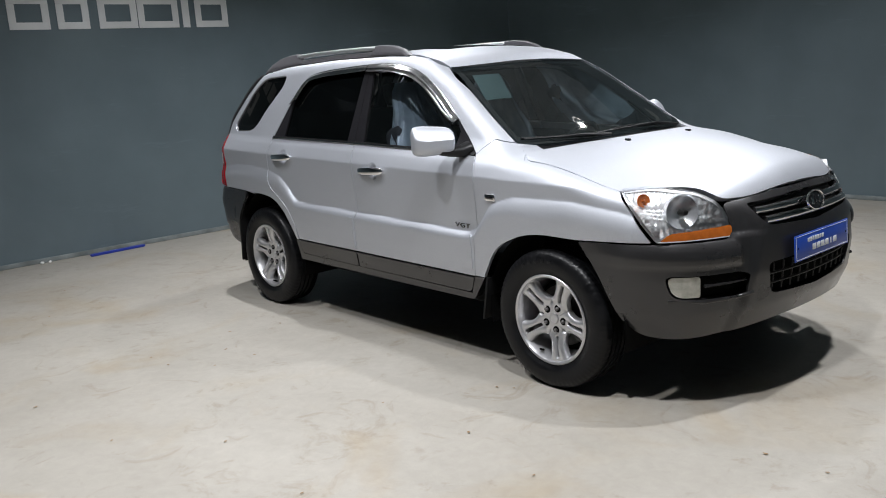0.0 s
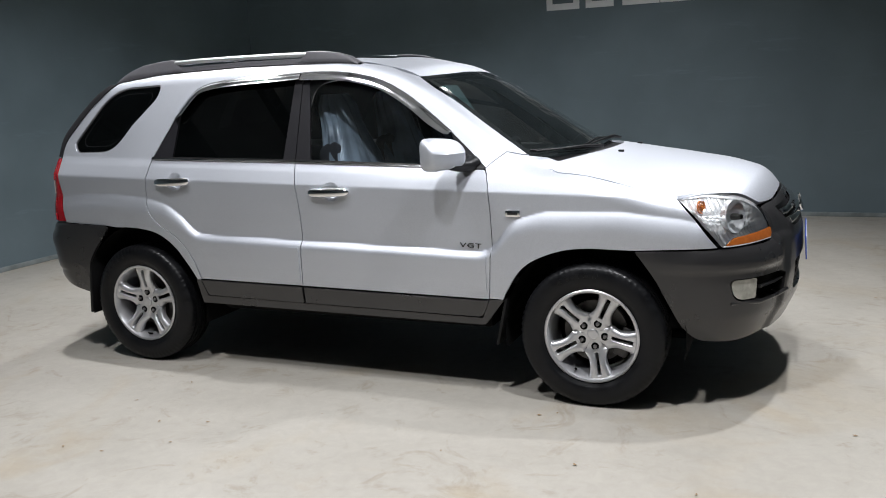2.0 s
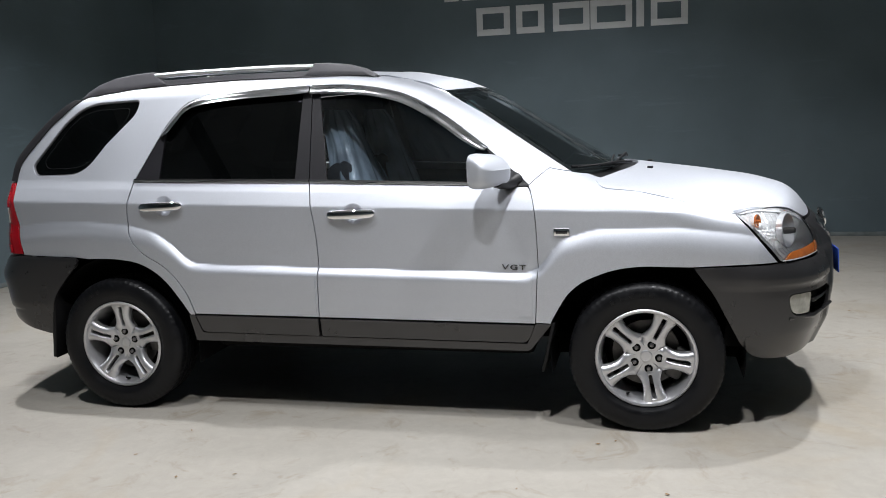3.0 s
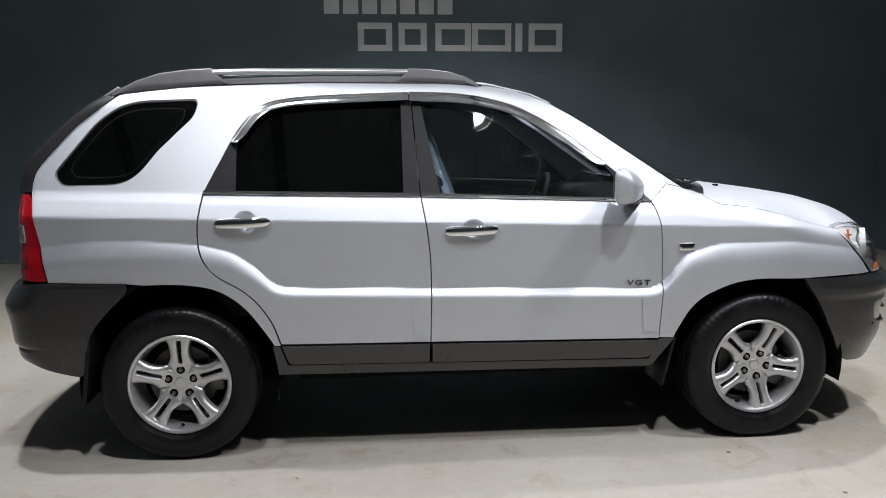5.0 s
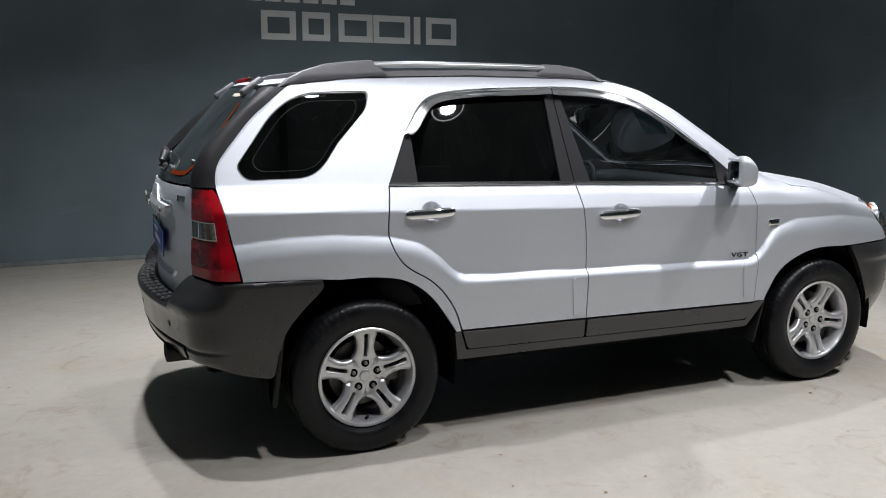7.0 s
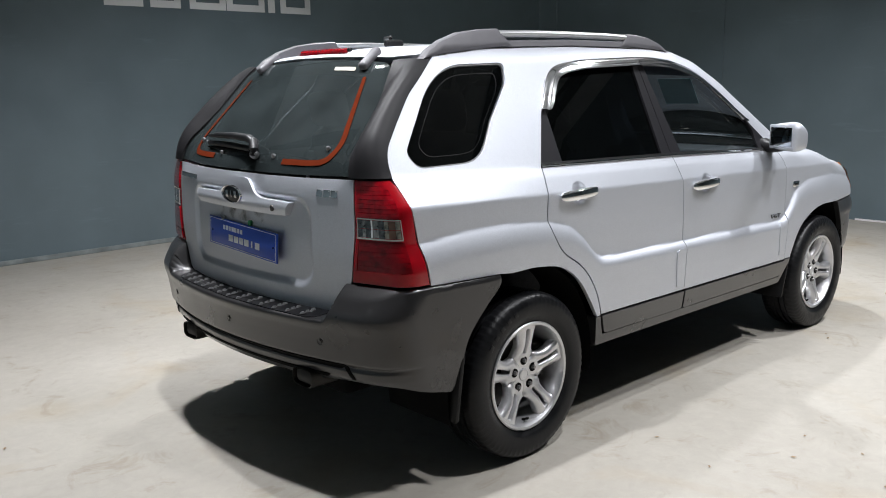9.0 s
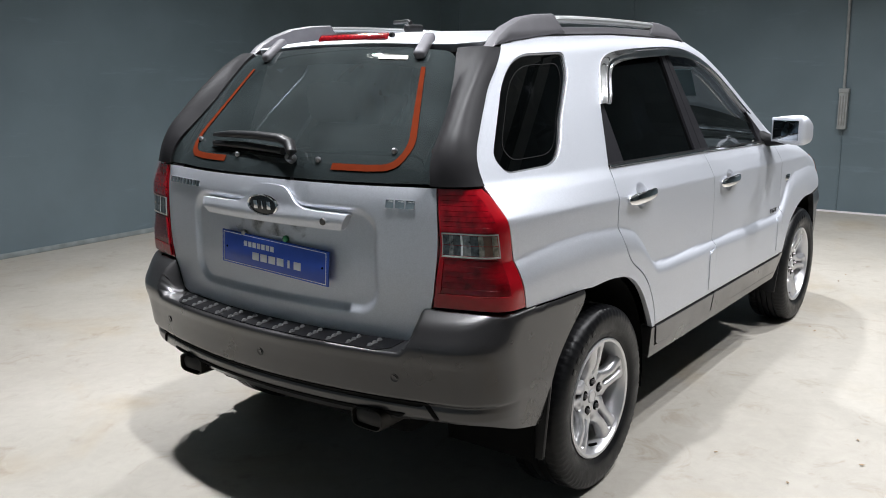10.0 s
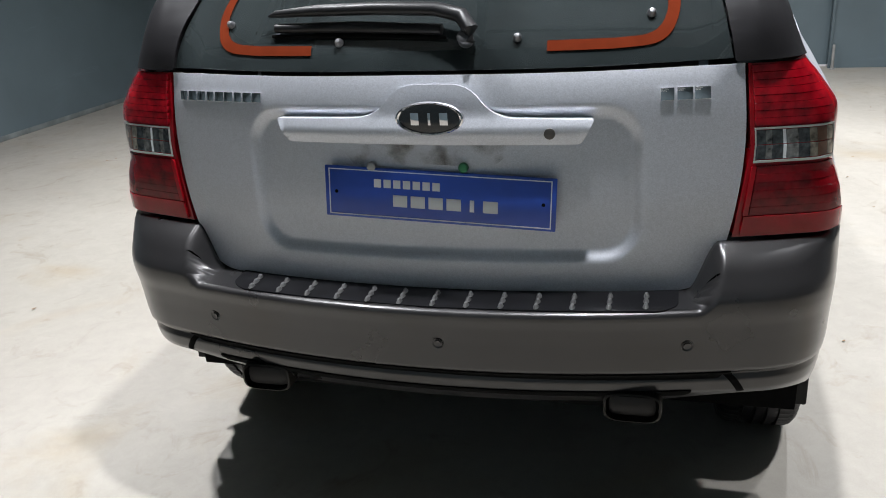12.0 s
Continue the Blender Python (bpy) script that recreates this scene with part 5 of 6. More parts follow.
head_way = Round(1.45, 0.30, 1, 0.7)
hu = head_way.u
head_loop = [(hu(1.684, 0.80), 0.986, 0.02), (hu(1.78, 0.69), 0.992, 0.05), (hu(1.908, 0.582), 0.968, 0.05), (hu(1.992, 0.531), 0.917, 0.03), (hu(2.040, 0.520), 0.850, 0.05), (hu(2.063, 0.520), 0.768, 0.01), (hu(1.866, 0.80), 0.768, 0.01), (hu(1.768, 0.81), 0.885, 0.05)]
heads = both("headlamp", head_loop, head_way, LENS, car, "clear headlamp with amber lower strip", off=0.003, depth=0.03, gap=0.0025, step=0.02)
HEAD_EDGE = rounded(head_loop, 0.02)


def bowl_depth(q):
    near = np.sqrt(((q[:, None, :] - HEAD_EDGE[None]) ** 2).sum(2)).min(1)
    return -0.004 - 0.048 * step01(near / 0.06) + (0.0022 * np.sin(q[:, 0] * 210) + 0.0016 * np.sin(q[:, 1] * 240)) * step01(near / 0.03)


LAMPCHROME = material("lamp_chrome", (0.96, 0.97, 0.98), rough=0.24, metal=0.42, coat=0.7, vary=0.05, scale=30, bump=0.25, bump_scale=40)
BEAMCHROME = material("beam_chrome", (0.93, 0.94, 0.96), rough=0.22, metal=0.6, bump=0.8, bump_scale=26)
beam_hole = [(hu(1.922, 0.680) + 0.072 * math.cos(a), 0.884 + 0.066 * math.sin(a)) for a in [2 * math.pi * k / 28 for k in range(28)]]
both("lamp_bowl", head_loop, head_way, LAMPCHROME, heads, "bright faceted lamp reflector", off=bowl_depth, depth=0.0, gap=0.002, step=0.0055, holes=[beam_hole], hole_depth=0.02)
edge_in = inset(HEAD_EDGE, 0.013)
both("lamp_edge", head_loop, head_way, LAMPCHROME, heads, "bright rim inside the lens", off=-0.004, depth=0.0, gap=0.003, step=0.02, holes=[[tuple(p) for p in edge_in]])
amber_loop = [(hu(2.050, 0.520), 0.818, 0.012), (hu(2.062, 0.525), 0.774, 0.005), (hu(1.882, 0.79), 0.775, 0.005), (hu(1.915, 0.765), 0.806, 0.02)]
both("side_marker", amber_loop, head_way, AMBER, heads, "amber lower marker strip", off=0.0045, depth=0.012, step=0.014)
both("lamp_rim", [(hu(2.064, 0.524), 0.7735), (hu(2.064, 0.524), 0.7695), (hu(1.872, 0.80), 0.7695), (hu(1.875, 0.795), 0.7735)], head_way, LAMPCHROME, heads, "bright lower rim of the lamp", off=0.005, depth=0.006, step=0.02)
for s, head in zip((1, -1), heads):
    for (x, y, z, r, mat, lab) in ((1.920, 0.678, 0.884, 0.074, BEAMCHROME, "round beam bowl"), (1.786, 0.766, 0.938, 0.028, AMBER, "amber indicator bulb bowl")):
        bowl = lathe([(0.0, -0.62), (0.3, -0.56), (0.6, -0.38), (0.85, -0.12), (1.0, 0.06), (1.05, 0.06), (1.05, -0.3)] if mat is BEAMCHROME else [(0.0, -0.22), (0.45, -0.18), (0.8, -0.05), (1.0, 0.06), (1.04, 0.06), (1.04, -0.2)], 32)
        bmesh.ops.scale(bowl, vec=(r, r, r), verts=bowl.verts)
        bmesh.ops.transform(bowl, matrix=seat_on(Vector((x, y * s, z)), Vector((0.85, 0.45 * s, 0.1))), verts=bowl.verts)
        part("beam_bowl", bowl, mat, head, lab)
        bulb = lathe([(0.0, 0.5), (0.15, 0.45), (0.2, 0.2), (0.2, -0.2)], 14)
        bmesh.ops.scale(bulb, vec=(r, r, r), verts=bulb.verts)
        bmesh.ops.transform(bulb, matrix=seat_on(Vector((x, y * s, z)), Vector((0.85, 0.45 * s, 0.1))), verts=bulb.verts)
        part("bulb", bulb, STEEL if mat is not AMBER else AMBER, head)

# washer jets and wipers
for y in (-0.26, 0.28):
    p, n = on_skin((1.335, y), from_below)
    part("washer_jet", box(0.03, 0.018, 0.012, at=p + n * 0.004, bevel=0.004), BLACK, hood, "black washer jet")


def screen_pt(x, y, lift):
    p, n = on_skin((x, y), from_below)
    return p + n * lift


for a, b, c in (((1.00, -0.67), (1.10, -0.50), (1.20, -0.30)), ((1.165, -0.30), (1.19, 0.02), (1.165, 0.33))):
    w = part("wiper", tube([screen_pt(*a, 0.016), screen_pt(*b, 0.022), screen_pt(*c, 0.014)], [0.005, 0.008, 0.010], 8, 0.7), BLACK, car, "black front wiper parked on the windscreen")
    part("wiper_blade", tube([screen_pt(a[0] - 0.02, a[1], 0.006), screen_pt((a[0] + c[0]) / 2 - 0.02, (a[1] + c[1]) / 2, 0.008), screen_pt(c[0] - 0.03, c[1] - 0.02, 0.006)], 0.005, 8), BLACK, w)
    part("wiper_arm", tube([screen_pt(*b, 0.02), screen_pt((b[0] + c[0]) / 2 + 0.02, (b[1] + c[1]) / 2, 0.03), screen_pt(c[0] + 0.04, c[1] + 0.03, 0.02)], 0.008, 8), BLACK, w)

# roof rails: grey feet and base strip with a bright bar
def roof_rail(s):
    ground = lambda x: height(x, 0.580) - 0.006
    xs = np.linspace(-1.60, 0.06, 36)
    base_pts = [(x, ground(x)) for x in xs]
    strip = plate_shape(base_pts + [(x, ground(x) + 0.004 + 0.030 * min(1, (x + 1.60) / 0.3, (0.06 - x) / 0.3)) for x in xs[::-1]], 0.036, 0.008)
    foot_r = [(-1.615, ground(-1.60) - 0.01), (-1.50, ground(-1.50)), (-1.3, ground(-1.3)), (-1.09, ground(-1.09) + 0.01), (-1.13, 1.682), (-1.175, 1.722), (-1.28, 1.716), (-1.40, 1.700), (-1.50, 1.668), (-1.57, 1.632)]
    foot_f = [(-0.345, ground(-0.345) + 0.01), (-0.1, ground(-0.1)), (0.075, ground(0.07)), (0.04, 1.652), (-0.02, 1.685), (-0.10, 1.708), (-0.20, 1.720), (-0.285, 1.722), (-0.31, 1.695)]
    rail = None
    for nm, bm, mat, lab in (("roof_rail", strip, RAILFOOT, "grey roof rail with bright centre bar"), ("rail_foot", plate_shape(foot_r, 0.050, 0.015), RAILFOOT, "grey rail foot"), ("rail_foot", plate_shape(foot_f, 0.050, 0.015), RAILFOOT, "grey rail foot"),
                             ("rail_bar", tube([(-1.19, 0, 1.700), (-1.0, 0, 1.707), (-0.7, 0, 1.709), (-0.45, 0, 1.708), (-0.27, 0, 1.704)], 0.0235, 14, 0.62), RAILBAR, "bright brushed metal bar")):
        for v in bm.verts:
            v.co.y = (v.co.y + 0.574 - 0.16 * (v.co.z - 1.64)) * s
        if s < 0:
            bmesh.ops.reverse_faces(bm, faces=bm.faces)
        ob = part(nm, bm, mat, rail or car, lab)
        rail = rail or ob


roof_rail(1)
roof_rail(-1)
ant = part("antenna", box(0.10, 0.035, 0.035, at=(-1.20, 0.055, 1.690), bevel=0.012, segs=3), BLACK, car, "black roof antenna base with folded rod")
part("antenna_rod", tube([(-1.22, 0.055, 1.712), (-1.18, 0.10, 1.722), (-1.10, 0.24, 1.725)], 0.008, 8), BLACK, ant)

# door mirrors
def swung(bm, m):
    bmesh.ops.transform(bm, matrix=m, verts=bm.verts)
    return bm


for i, s in enumerate((1, -1)):
    sh = bmesh.new()
    bmesh.ops.create_cube(sh, size=1)
    bmesh.ops.subdivide_edges(sh, edges=sh.edges[:], cuts=7, use_grid_fill=True)
    for v in sh.verts:
        c = v.co * 2
        k = (abs(c.x) ** 5 + abs(c.y) ** 5 + abs(c.z) ** 5) ** (1 / 5)
        c = c / k
        x = c.x * (0.040 if c.x > 0 else 0.048) + (0.014 if c.x > 0 else 0) * (c.x * (1 - 0.35 * c.y * c.y))
        v.co = Vector((0.650 + x - 0.012 * c.y, s * (0.970 + 0.108 * c.y), 1.200 + c.z * (0.078 + 0.004 * c.y) - 0.012 * max(c.x, 0) * c.z - max(c.z, 0) * (0.062 * ((c.x + 1) / 2) ** 3 + 0.006 * (1 - c.y))))
    if s < 0:
        bmesh.ops.reverse_faces(sh, faces=sh.faces)
    swing = Matrix.Translation((0.648, s * 0.968, 0)) @ pose(0, 0, 0, 0, 0, 22 * s) @ Matrix.Translation((-0.648, -s * 0.968, 0))
    bmesh.ops.transform(sh, matrix=swing, verts=sh.verts)
    mir = part("door_mirror", smooth(sh, 60), SILVER, car, "silver door mirror with black foot")
    part("mirror_rim", swung(box(0.012, 0.180, 0.126, at=(0.604, s * 0.968, 1.197), bevel=0.005), swing), SILVER, mir)
    part("mirror_glass", swung(box(0.006, 0.152, 0.100, at=(0.5965, s * 0.968, 1.197), bevel=0.002), swing), MIRROR, mir, "mirror glass")
    foot = tube([(0.722, s * 0.79, 1.142), (0.708, s * 0.84, 1.132), (0.690, s * 0.90, 1.134), (0.675, s * 0.95, 1.146)], [0.056, 0.044, 0.034, 0.034], 14, 0.72)
    part("mirror_foot", foot, BLACK, mir, "black mirror foot")

# badges on the sides
for i, s in enumerate((1, -1)):
    p, n = on_skin((0.952, 0.912), from_side)
    m = seat_on(p + n * 0.003, n)
    m = m if s > 0 else Matrix.Diagonal((1, -1, 1, 1)) @ m
    b = box(0.072, 0.010, 0.034, bevel=0.0045, segs=3)
    bmesh.ops.transform(b, matrix=m, verts=b.verts)
    bd = part("side_badge", b, CHROME, fenders[i], "small chromed wing badge")
    g = box(0.050, 0.004, 0.014, at=(0, 0.005, 0), bevel=0.001)
    bmesh.ops.transform(g, matrix=m, verts=g.verts)
    part("badge_inset", g, BADGE, bd)
    cu = bpy.data.curves.new("badge_text", "FONT")
    cu.body, cu.size, cu.extrude, cu.align_x, cu.align_y = "VGT", 0.042, 0.0025, "CENTER", "CENTER"
    cu.space_character = 1.15
    tob = bpy.data.objects.new("badge_text", cu)
    me = bpy.data.meshes.new_from_object(tob)
    bpy.data.objects.remove(tob)
    p, n = on_skin((0.735, 0.751), from_side)
    nn = Vector((n.x, s * n.y, n.z))
    xx = Vector((1, 0, -0.03)) if s < 0 else Vector((-1, 0, 0.03))
    zz = nn
    yy = zz.cross(xx).normalized()
    m = Matrix((yy.cross(zz).normalized(), yy, zz)).transposed().to_4x4()
    m.translation = Vector((p.x, s * p.y, p.z)) + nn * 0.003
    me.transform(m @ Matrix.Diagonal((1.25, 0.82, 1, 1)))
    part("badge_text", me, BADGE, fdoors[i], "small chromed letters VGT")

# wheels
NUT = material("dark_nut_steel", (0.22, 0.21, 0.21), rough=0.35, metal=0.9)


def spoke_pair_mesh():
    """A fifth of the wheel face: two spokes with a slot between, rounded towards the openings beside them."""
    flank = [(0.0470, 0.0647), (0.0530, 0.0730), (0.0560, 0.0790), (0.0525, 0.0880), (0.0465, 0.0985), (0.0410, 0.115), (0.0395, 0.132), (0.0415, 0.152), (0.0465, 0.174), (0.0525, 0.190), (0.0570, 0.1985)]
    side = spline(flank, 40)
    rim_a = math.atan2(0.1985, 0.0570)
    rim = [(0.2065 * math.cos(a), 0.2065 * math.sin(a)) for a in np.linspace(rim_a, math.pi - rim_a, 24)]
    core = [(0.024 * math.cos(a), 0.024 * math.sin(a)) for a in np.linspace(radians(126), radians(54), 8)]
    poly = np.array(core + [tuple(p) for p in side] + rim + [(-x, z) for x, z in side[::-1]])
    slot = rounded([(-0.0082, 0.088, 0.006), (0.0082, 0.088, 0.006), (0.0100, 0.193, 0.006), (-0.0100, 0.193, 0.006)], 0.006)
    gx, gz = np.meshgrid(np.arange(-0.06, 0.0601, 0.0045), np.arange(0.02, 0.2101, 0.0045))
    grid = np.stack([gx.ravel(), gz.ravel()], 1)
    grid = grid[inside(poly, grid) & ~inside(slot, grid)]
    edge = np.concatenate([poly, slot])
    grid = grid[((grid[:, None] - edge[None]) ** 2).sum(2).min(1) > 0.0024**2]
    pts = np.concatenate([edge, grid])
    np_, ns_ = len(poly), len(slot)
    links = [(i, (i + 1) % np_) for i in range(np_)] + [(np_ + i, np_ + (i + 1) % ns_) for i in range(ns_)]
    vs, _, fs, *_ = delaunay_2d_cdt([Vector(p) for p in pts], links, [], 0, 1e-7)
    uv = np.array([tuple(v) for v in vs])
    tri = np.array([f for f in fs if len(f) == 3])
    mid = uv[tri].mean(1)
    tri = tri[inside(poly, mid) & ~inside(slot, mid)]
    flanks = np.concatenate([side, side * [-1, 1]])

    def face(q):
        r = np.hypot(q[:, 0], q[:, 1])
        y = 0.060 + 0.024 * step01((r - 0.055) / 0.10) + 0.004 * step01((r - 0.14) / 0.06)
        d = np.sqrt(((q[:, None] - flanks[None]) ** 2).sum(2).min(1))
        e = np.sqrt(((q[:, None] - slot[None]) ** 2).sum(2).min(1))
        return y - 0.013 * (1 - np.clip(d / 0.022, 0, 1)) ** 2 - 0.004 * (1 - np.clip(e / 0.006, 0, 1)) ** 2

    bm = bmesh.new()
    top = [bm.verts.new((q[0], y, q[1])) for q, y in zip(uv, face(uv))]
    for f in tri:
        bm.faces.new([top[i] for i in f])
    for e in [e for e in bm.edges if len(e.link_faces) == 1]:
        a, b = e.verts
        c, d = bm.verts.new((b.co.x, b.co.y - 0.030, b.co.z)), bm.verts.new((a.co.x, a.co.y - 0.030, a.co.z))
        bm.faces.new((a, b, c, d))
    bmesh.ops.remove_doubles(bm, verts=bm.verts, dist=1e-6)
    bmesh.ops.recalc_face_normals(bm, faces=bm.faces)
    if sum(f.normal.y * f.calc_area() for f in bm.faces) < 0:
        bmesh.ops.reverse_faces(bm, faces=bm.faces)
    me = bpy.data.meshes.new("spoke")
    smooth(bm, 55).to_mesh(me)
    bm.free()
    return me


def make_wheel():
    w = new("wheel")
    prof = [(0.214, -0.085), (0.232, -0.098), (0.262, -0.110), (0.295, -0.112), (0.322, -0.105), (0.3345, -0.094), (0.341, -0.080)]
    for g in (-0.048, -0.016, 0.016, 0.048):
        prof += [(0.3425, g - 0.012), (0.3425, g - 0.006), (0.335, g - 0.005), (0.335, g + 0.005), (0.3425, g + 0.006)]
    prof += [(0.341, 0.080), (0.3345, 0.094), (0.322, 0.105), (0.295, 0.112), (0.262, 0.110), (0.246, 0.106), (0.243, 0.1035), (0.232, 0.098), (0.214, 0.085)]
    ty = lathe(prof, 216)
    for v in ty.verts:
        r = math.hypot(v.co.x, v.co.z)
        a = math.atan2(v.co.z, v.co.x)
        if r > 0.320 and abs(v.co.y) > 0.05 and math.floor((a + 0.6 * abs(v.co.y)) * 108 / math.pi + 0.25) % 3 == 0:
            v.co.x *= (r - 0.0045) / r
            v.co.z *= (r - 0.0045) / r
    part("tyre", smooth(ty, 30), RUBBER, w, "worn black road tyre")
    for k in range(5):
        a = radians(36 + 8.5 * k)
        b = box(0.022, 0.0025, 0.020, bevel=0.001)
        bmesh.ops.rotate(b, matrix=Matrix.Rotation(a - math.pi / 2, 3, "Y").inverted(), verts=b.verts)
        bmesh.ops.translate(b, vec=(0.292 * math.cos(a), 0.1125, 0.292 * math.sin(a)), verts=b.verts)
        part("sidewall_bar", b, RUBBER, w, "raised plain bar on the sidewall")
    part("rim", lathe([(0.221, 0.088), (0.224, 0.097), (0.219, 0.101), (0.210, 0.098), (0.204, 0.086), (0.198, 0.060), (0.190, -0.02), (0.196, -0.08), (0.214, -0.088)], 72), ALLOY, w, "silver alloy rim lip and barrel")
    part("brake_disc", lathe([(0.05, -0.005), (0.150, -0.005), (0.150, -0.028), (0.05, -0.028)], 40, closed=True), STEEL, w, "dull brake disc")
    part("brake_drum", lathe([(0.0, -0.03), (0.165, -0.032), (0.185, -0.05), (0.185, -0.085), (0.0, -0.085)], 40), DARK, w)
    cal = box(0.075, 0.06, 0.15, at=(-0.145, -0.012, 0.02), bevel=0.015)
    part("brake_caliper", cal, STEEL, w, "dull brake caliper")
    part("hub", lathe([(0.0, 0.050), (0.060, 0.048), (0.070, 0.030), (0.070, 0.0), (0.0, 0.0)], 40), ALLOY, w, "silver hub centre")
    part("hub_cap", lathe([(0.0, 0.0665), (0.018, 0.066), (0.0185, 0.0675), (0.021, 0.0675), (0.026, 0.0655), (0.0275, 0.062), (0.0277, 0.050)], 40), ALLOY, w, "round silver centre cap")
    spoke = spoke_pair_mesh()
    for k in range(5):
        turn = -2 * math.pi * k / 5
        mid = math.pi / 2 - turn
        part("spoke", spoke, ALLOY, w, "forked silver alloy spoke").matrix_basis = Matrix.Rotation(turn, 4, "Y")
        # flat near-black disc paints the shade of the socket round each nut
        well = lathe([(0.0, 0.0615), (0.0165, 0.0615), (0.0185, 0.0625), (0.0192, 0.050)], 20)
        bmesh.ops.translate(well, vec=(0.0575 * math.cos(mid), 0.0, 0.0575 * math.sin(mid)), verts=well.verts)
        part("nut_shade", well, DARK, w, "dark disc painted as shade in the nut socket")
        nut = lathe([(0.0, 0.0745), (0.0065, 0.0735), (0.0088, 0.070), (0.0098, 0.061), (0.0098, 0.055)], 6)
        bmesh.ops.translate(nut, vec=(0.0575 * math.cos(mid), 0.0, 0.0575 * math.sin(mid)), verts=nut.verts)
        part("lug_nut", nut, NUT, w, "dark wheel nut")
    valve = tube([(0, 0.055, -0.196), (0, 0.074, -0.188), (0, 0.086, -0.181)], [0.006, 0.0055, 0.0045], 10)
    part("tyre_valve", valve, DARK, w, "black rubber tyre valve")
    return w


first = make_wheel()
first.parent = car
first.matrix_basis = pose(1.315, 0.783, 0.343, 0, 20, 0)
tagged(first, "five double-spoke alloy wheel")
for x, s, a in ((1.315, -1, 25), (-1.315, -1, 0), (-1.315, 1, 10)):
    w = copy_thing(first, pose(x, s * 0.783, 0.343) @ pose(0, 0, 0, 0, 0, 180 if s < 0 else 0) @ pose(0, 0, 0, 0, a if s > 0 else -a, 0))
    w.parent = car

# wheel housings, mud flaps, floor pan
for x in (1.315, -1.315):
    for s in (1, -1):
        bm = bmesh.new()
        rows = []
        for k in range(25):
            a = radians(-12 + 204 * k / 24)
            rx, rz = (0.425, 0.440) if x > 0 else (0.43, 0.455)
            rows.append([bm.verts.new((x + rx * math.cos(a), s * y, 0.343 + rz * math.sin(a))) for y in (0.50, 0.70, 0.852)])
        for a, b in zip(rows, rows[1:]):
            for i in range(2):
                bm.faces.new((a[i], a[i + 1], b[i + 1], b[i]))
        cap = bm.faces.new([r[0] for r in rows])
        part("wheel_housing", smooth(bm), DARK, car, "black wheel housing")
for x, dx, z0, z1 in ((0.885, -0.05, 0.265, 0.50), (-1.70, -0.02, 0.262, 0.64)):
    for s in (1, -1):
        f = box(0.016 if x > 0 else 0.020, 0.25, z1 - z0, bevel=0.006)
        for v in f.verts:
            q = (v.co.z / (z1 - z0) + 0.5)
            v.co.x += (-0.050 * (1 - q) if x > 0 else -0.045 * (1 - q)) + 0.020 * math.sin(q * 3)
            v.co.y *= 0.92 + 0.08 * q
        bmesh.ops.translate(f, vec=(x + 0.02, s * 0.765, (z0 + z1) / 2), verts=f.verts)
        part("mud_flap", smooth(f), FLAP, car, "black rubber mud flap")
pan = box(1.62, 1.60, 0.16, at=(0, 0, 0.40), bevel=0.03)
add(pan, box(3.9, 1.0, 0.20, at=(0, 0, 0.42), bevel=0.04))
add(pan, box(0.4, 1.0, 0.25, at=(-1.75, 0, 0.55), bevel=0.05))
part("floor_pan", pan, DARK, car, "black underside")
part("exhaust_pipe", tube([(0.6, 0.2, 0.27), (-0.9, 0.2, 0.27), (-1.3, 0.3, 0.33), (-1.75, 0.35, 0.36)], 0.03, 10), STEEL, car)
part("axle", tube([(-1.315, -0.70, 0.33), (-1.315, 0, 0.30), (-1.315, 0.70, 0.33)], 0.035, 10), DARK, car)
part("skid_plate", box(0.55, 1.0, 0.03, at=(1.72, 0, 0.295), bevel=0.01, turn=pose(0, 0, 0, 0, -6, 0)), DARK, car)

# cabin: liner, dash, wheel, seats under thin plastic covers
both("door_liner", [(-0.82, 0.45), (-0.86, 0.54), (-0.98, 0.80), (-1.18, 0.90), (-1.18, 1.15), (0.76, 1.10), (0.80, 0.45)], from_side, CABIN, car, "dark inner door trim", off=-0.055, depth=0.0, step=0.06)
both("rear_liner", [(-1.85, 0.84), (-1.88, 1.16), (-1.84, 1.20), (-1.40, 1.19), (-1.20, 1.15), (-1.20, 0.88), (-1.5, 0.84)], from_side, CABIN, car, "dark luggage trim", off=-0.05, depth=0.0, step=0.06)
part("headliner", sheet("headliner", roof_loop, from_below, off=-0.045, depth=0.0, step=0.06), material("dark_headliner", (0.10, 0.10, 0.105), rough=0.9, vary=0.1), car, "grey roof lining")
part("cabin_floor", box(2.9, 1.0, 0.05, at=(-0.45, 0, 0.50), bevel=0.01), CABIN, car)
part("firewall", box(0.04, 1.36, 0.62, at=(1.10, 0, 0.80), bevel=0.01), DARK, car)
dash = box(0.42, 1.40, 0.34, at=(0.86, 0, 0.935), bevel=0.07, segs=3)
for v in dash.verts:
    v.co.z += 0.04 * math.exp(-((v.co.y - 0.36) / 0.2) ** 2) * (v.co.z > 0.95)
dashboard = part("dashboard", smooth(dash), CABIN, car, "dark dashboard with vents")
for y in (-0.62, -0.12, 0.10, 0.62):
    v = lathe([(0.030, 0.0), (0.040, 0.006), (0.046, 0.0)], 24)
    bmesh.ops.transform(v, matrix=seat_on(Vector((0.650, y, 0.99)), Vector((-1, 0, 0.15))), verts=v.verts)
    part("air_vent", v, VISOR, dashboard, "bright ringed air vent")
steer = lathe([(0.170 + 0.015 * math.cos(t), 0.015 * math.sin(t)) for t in [2 * math.pi * k / 10 for k in range(10)]], 40, closed=True)
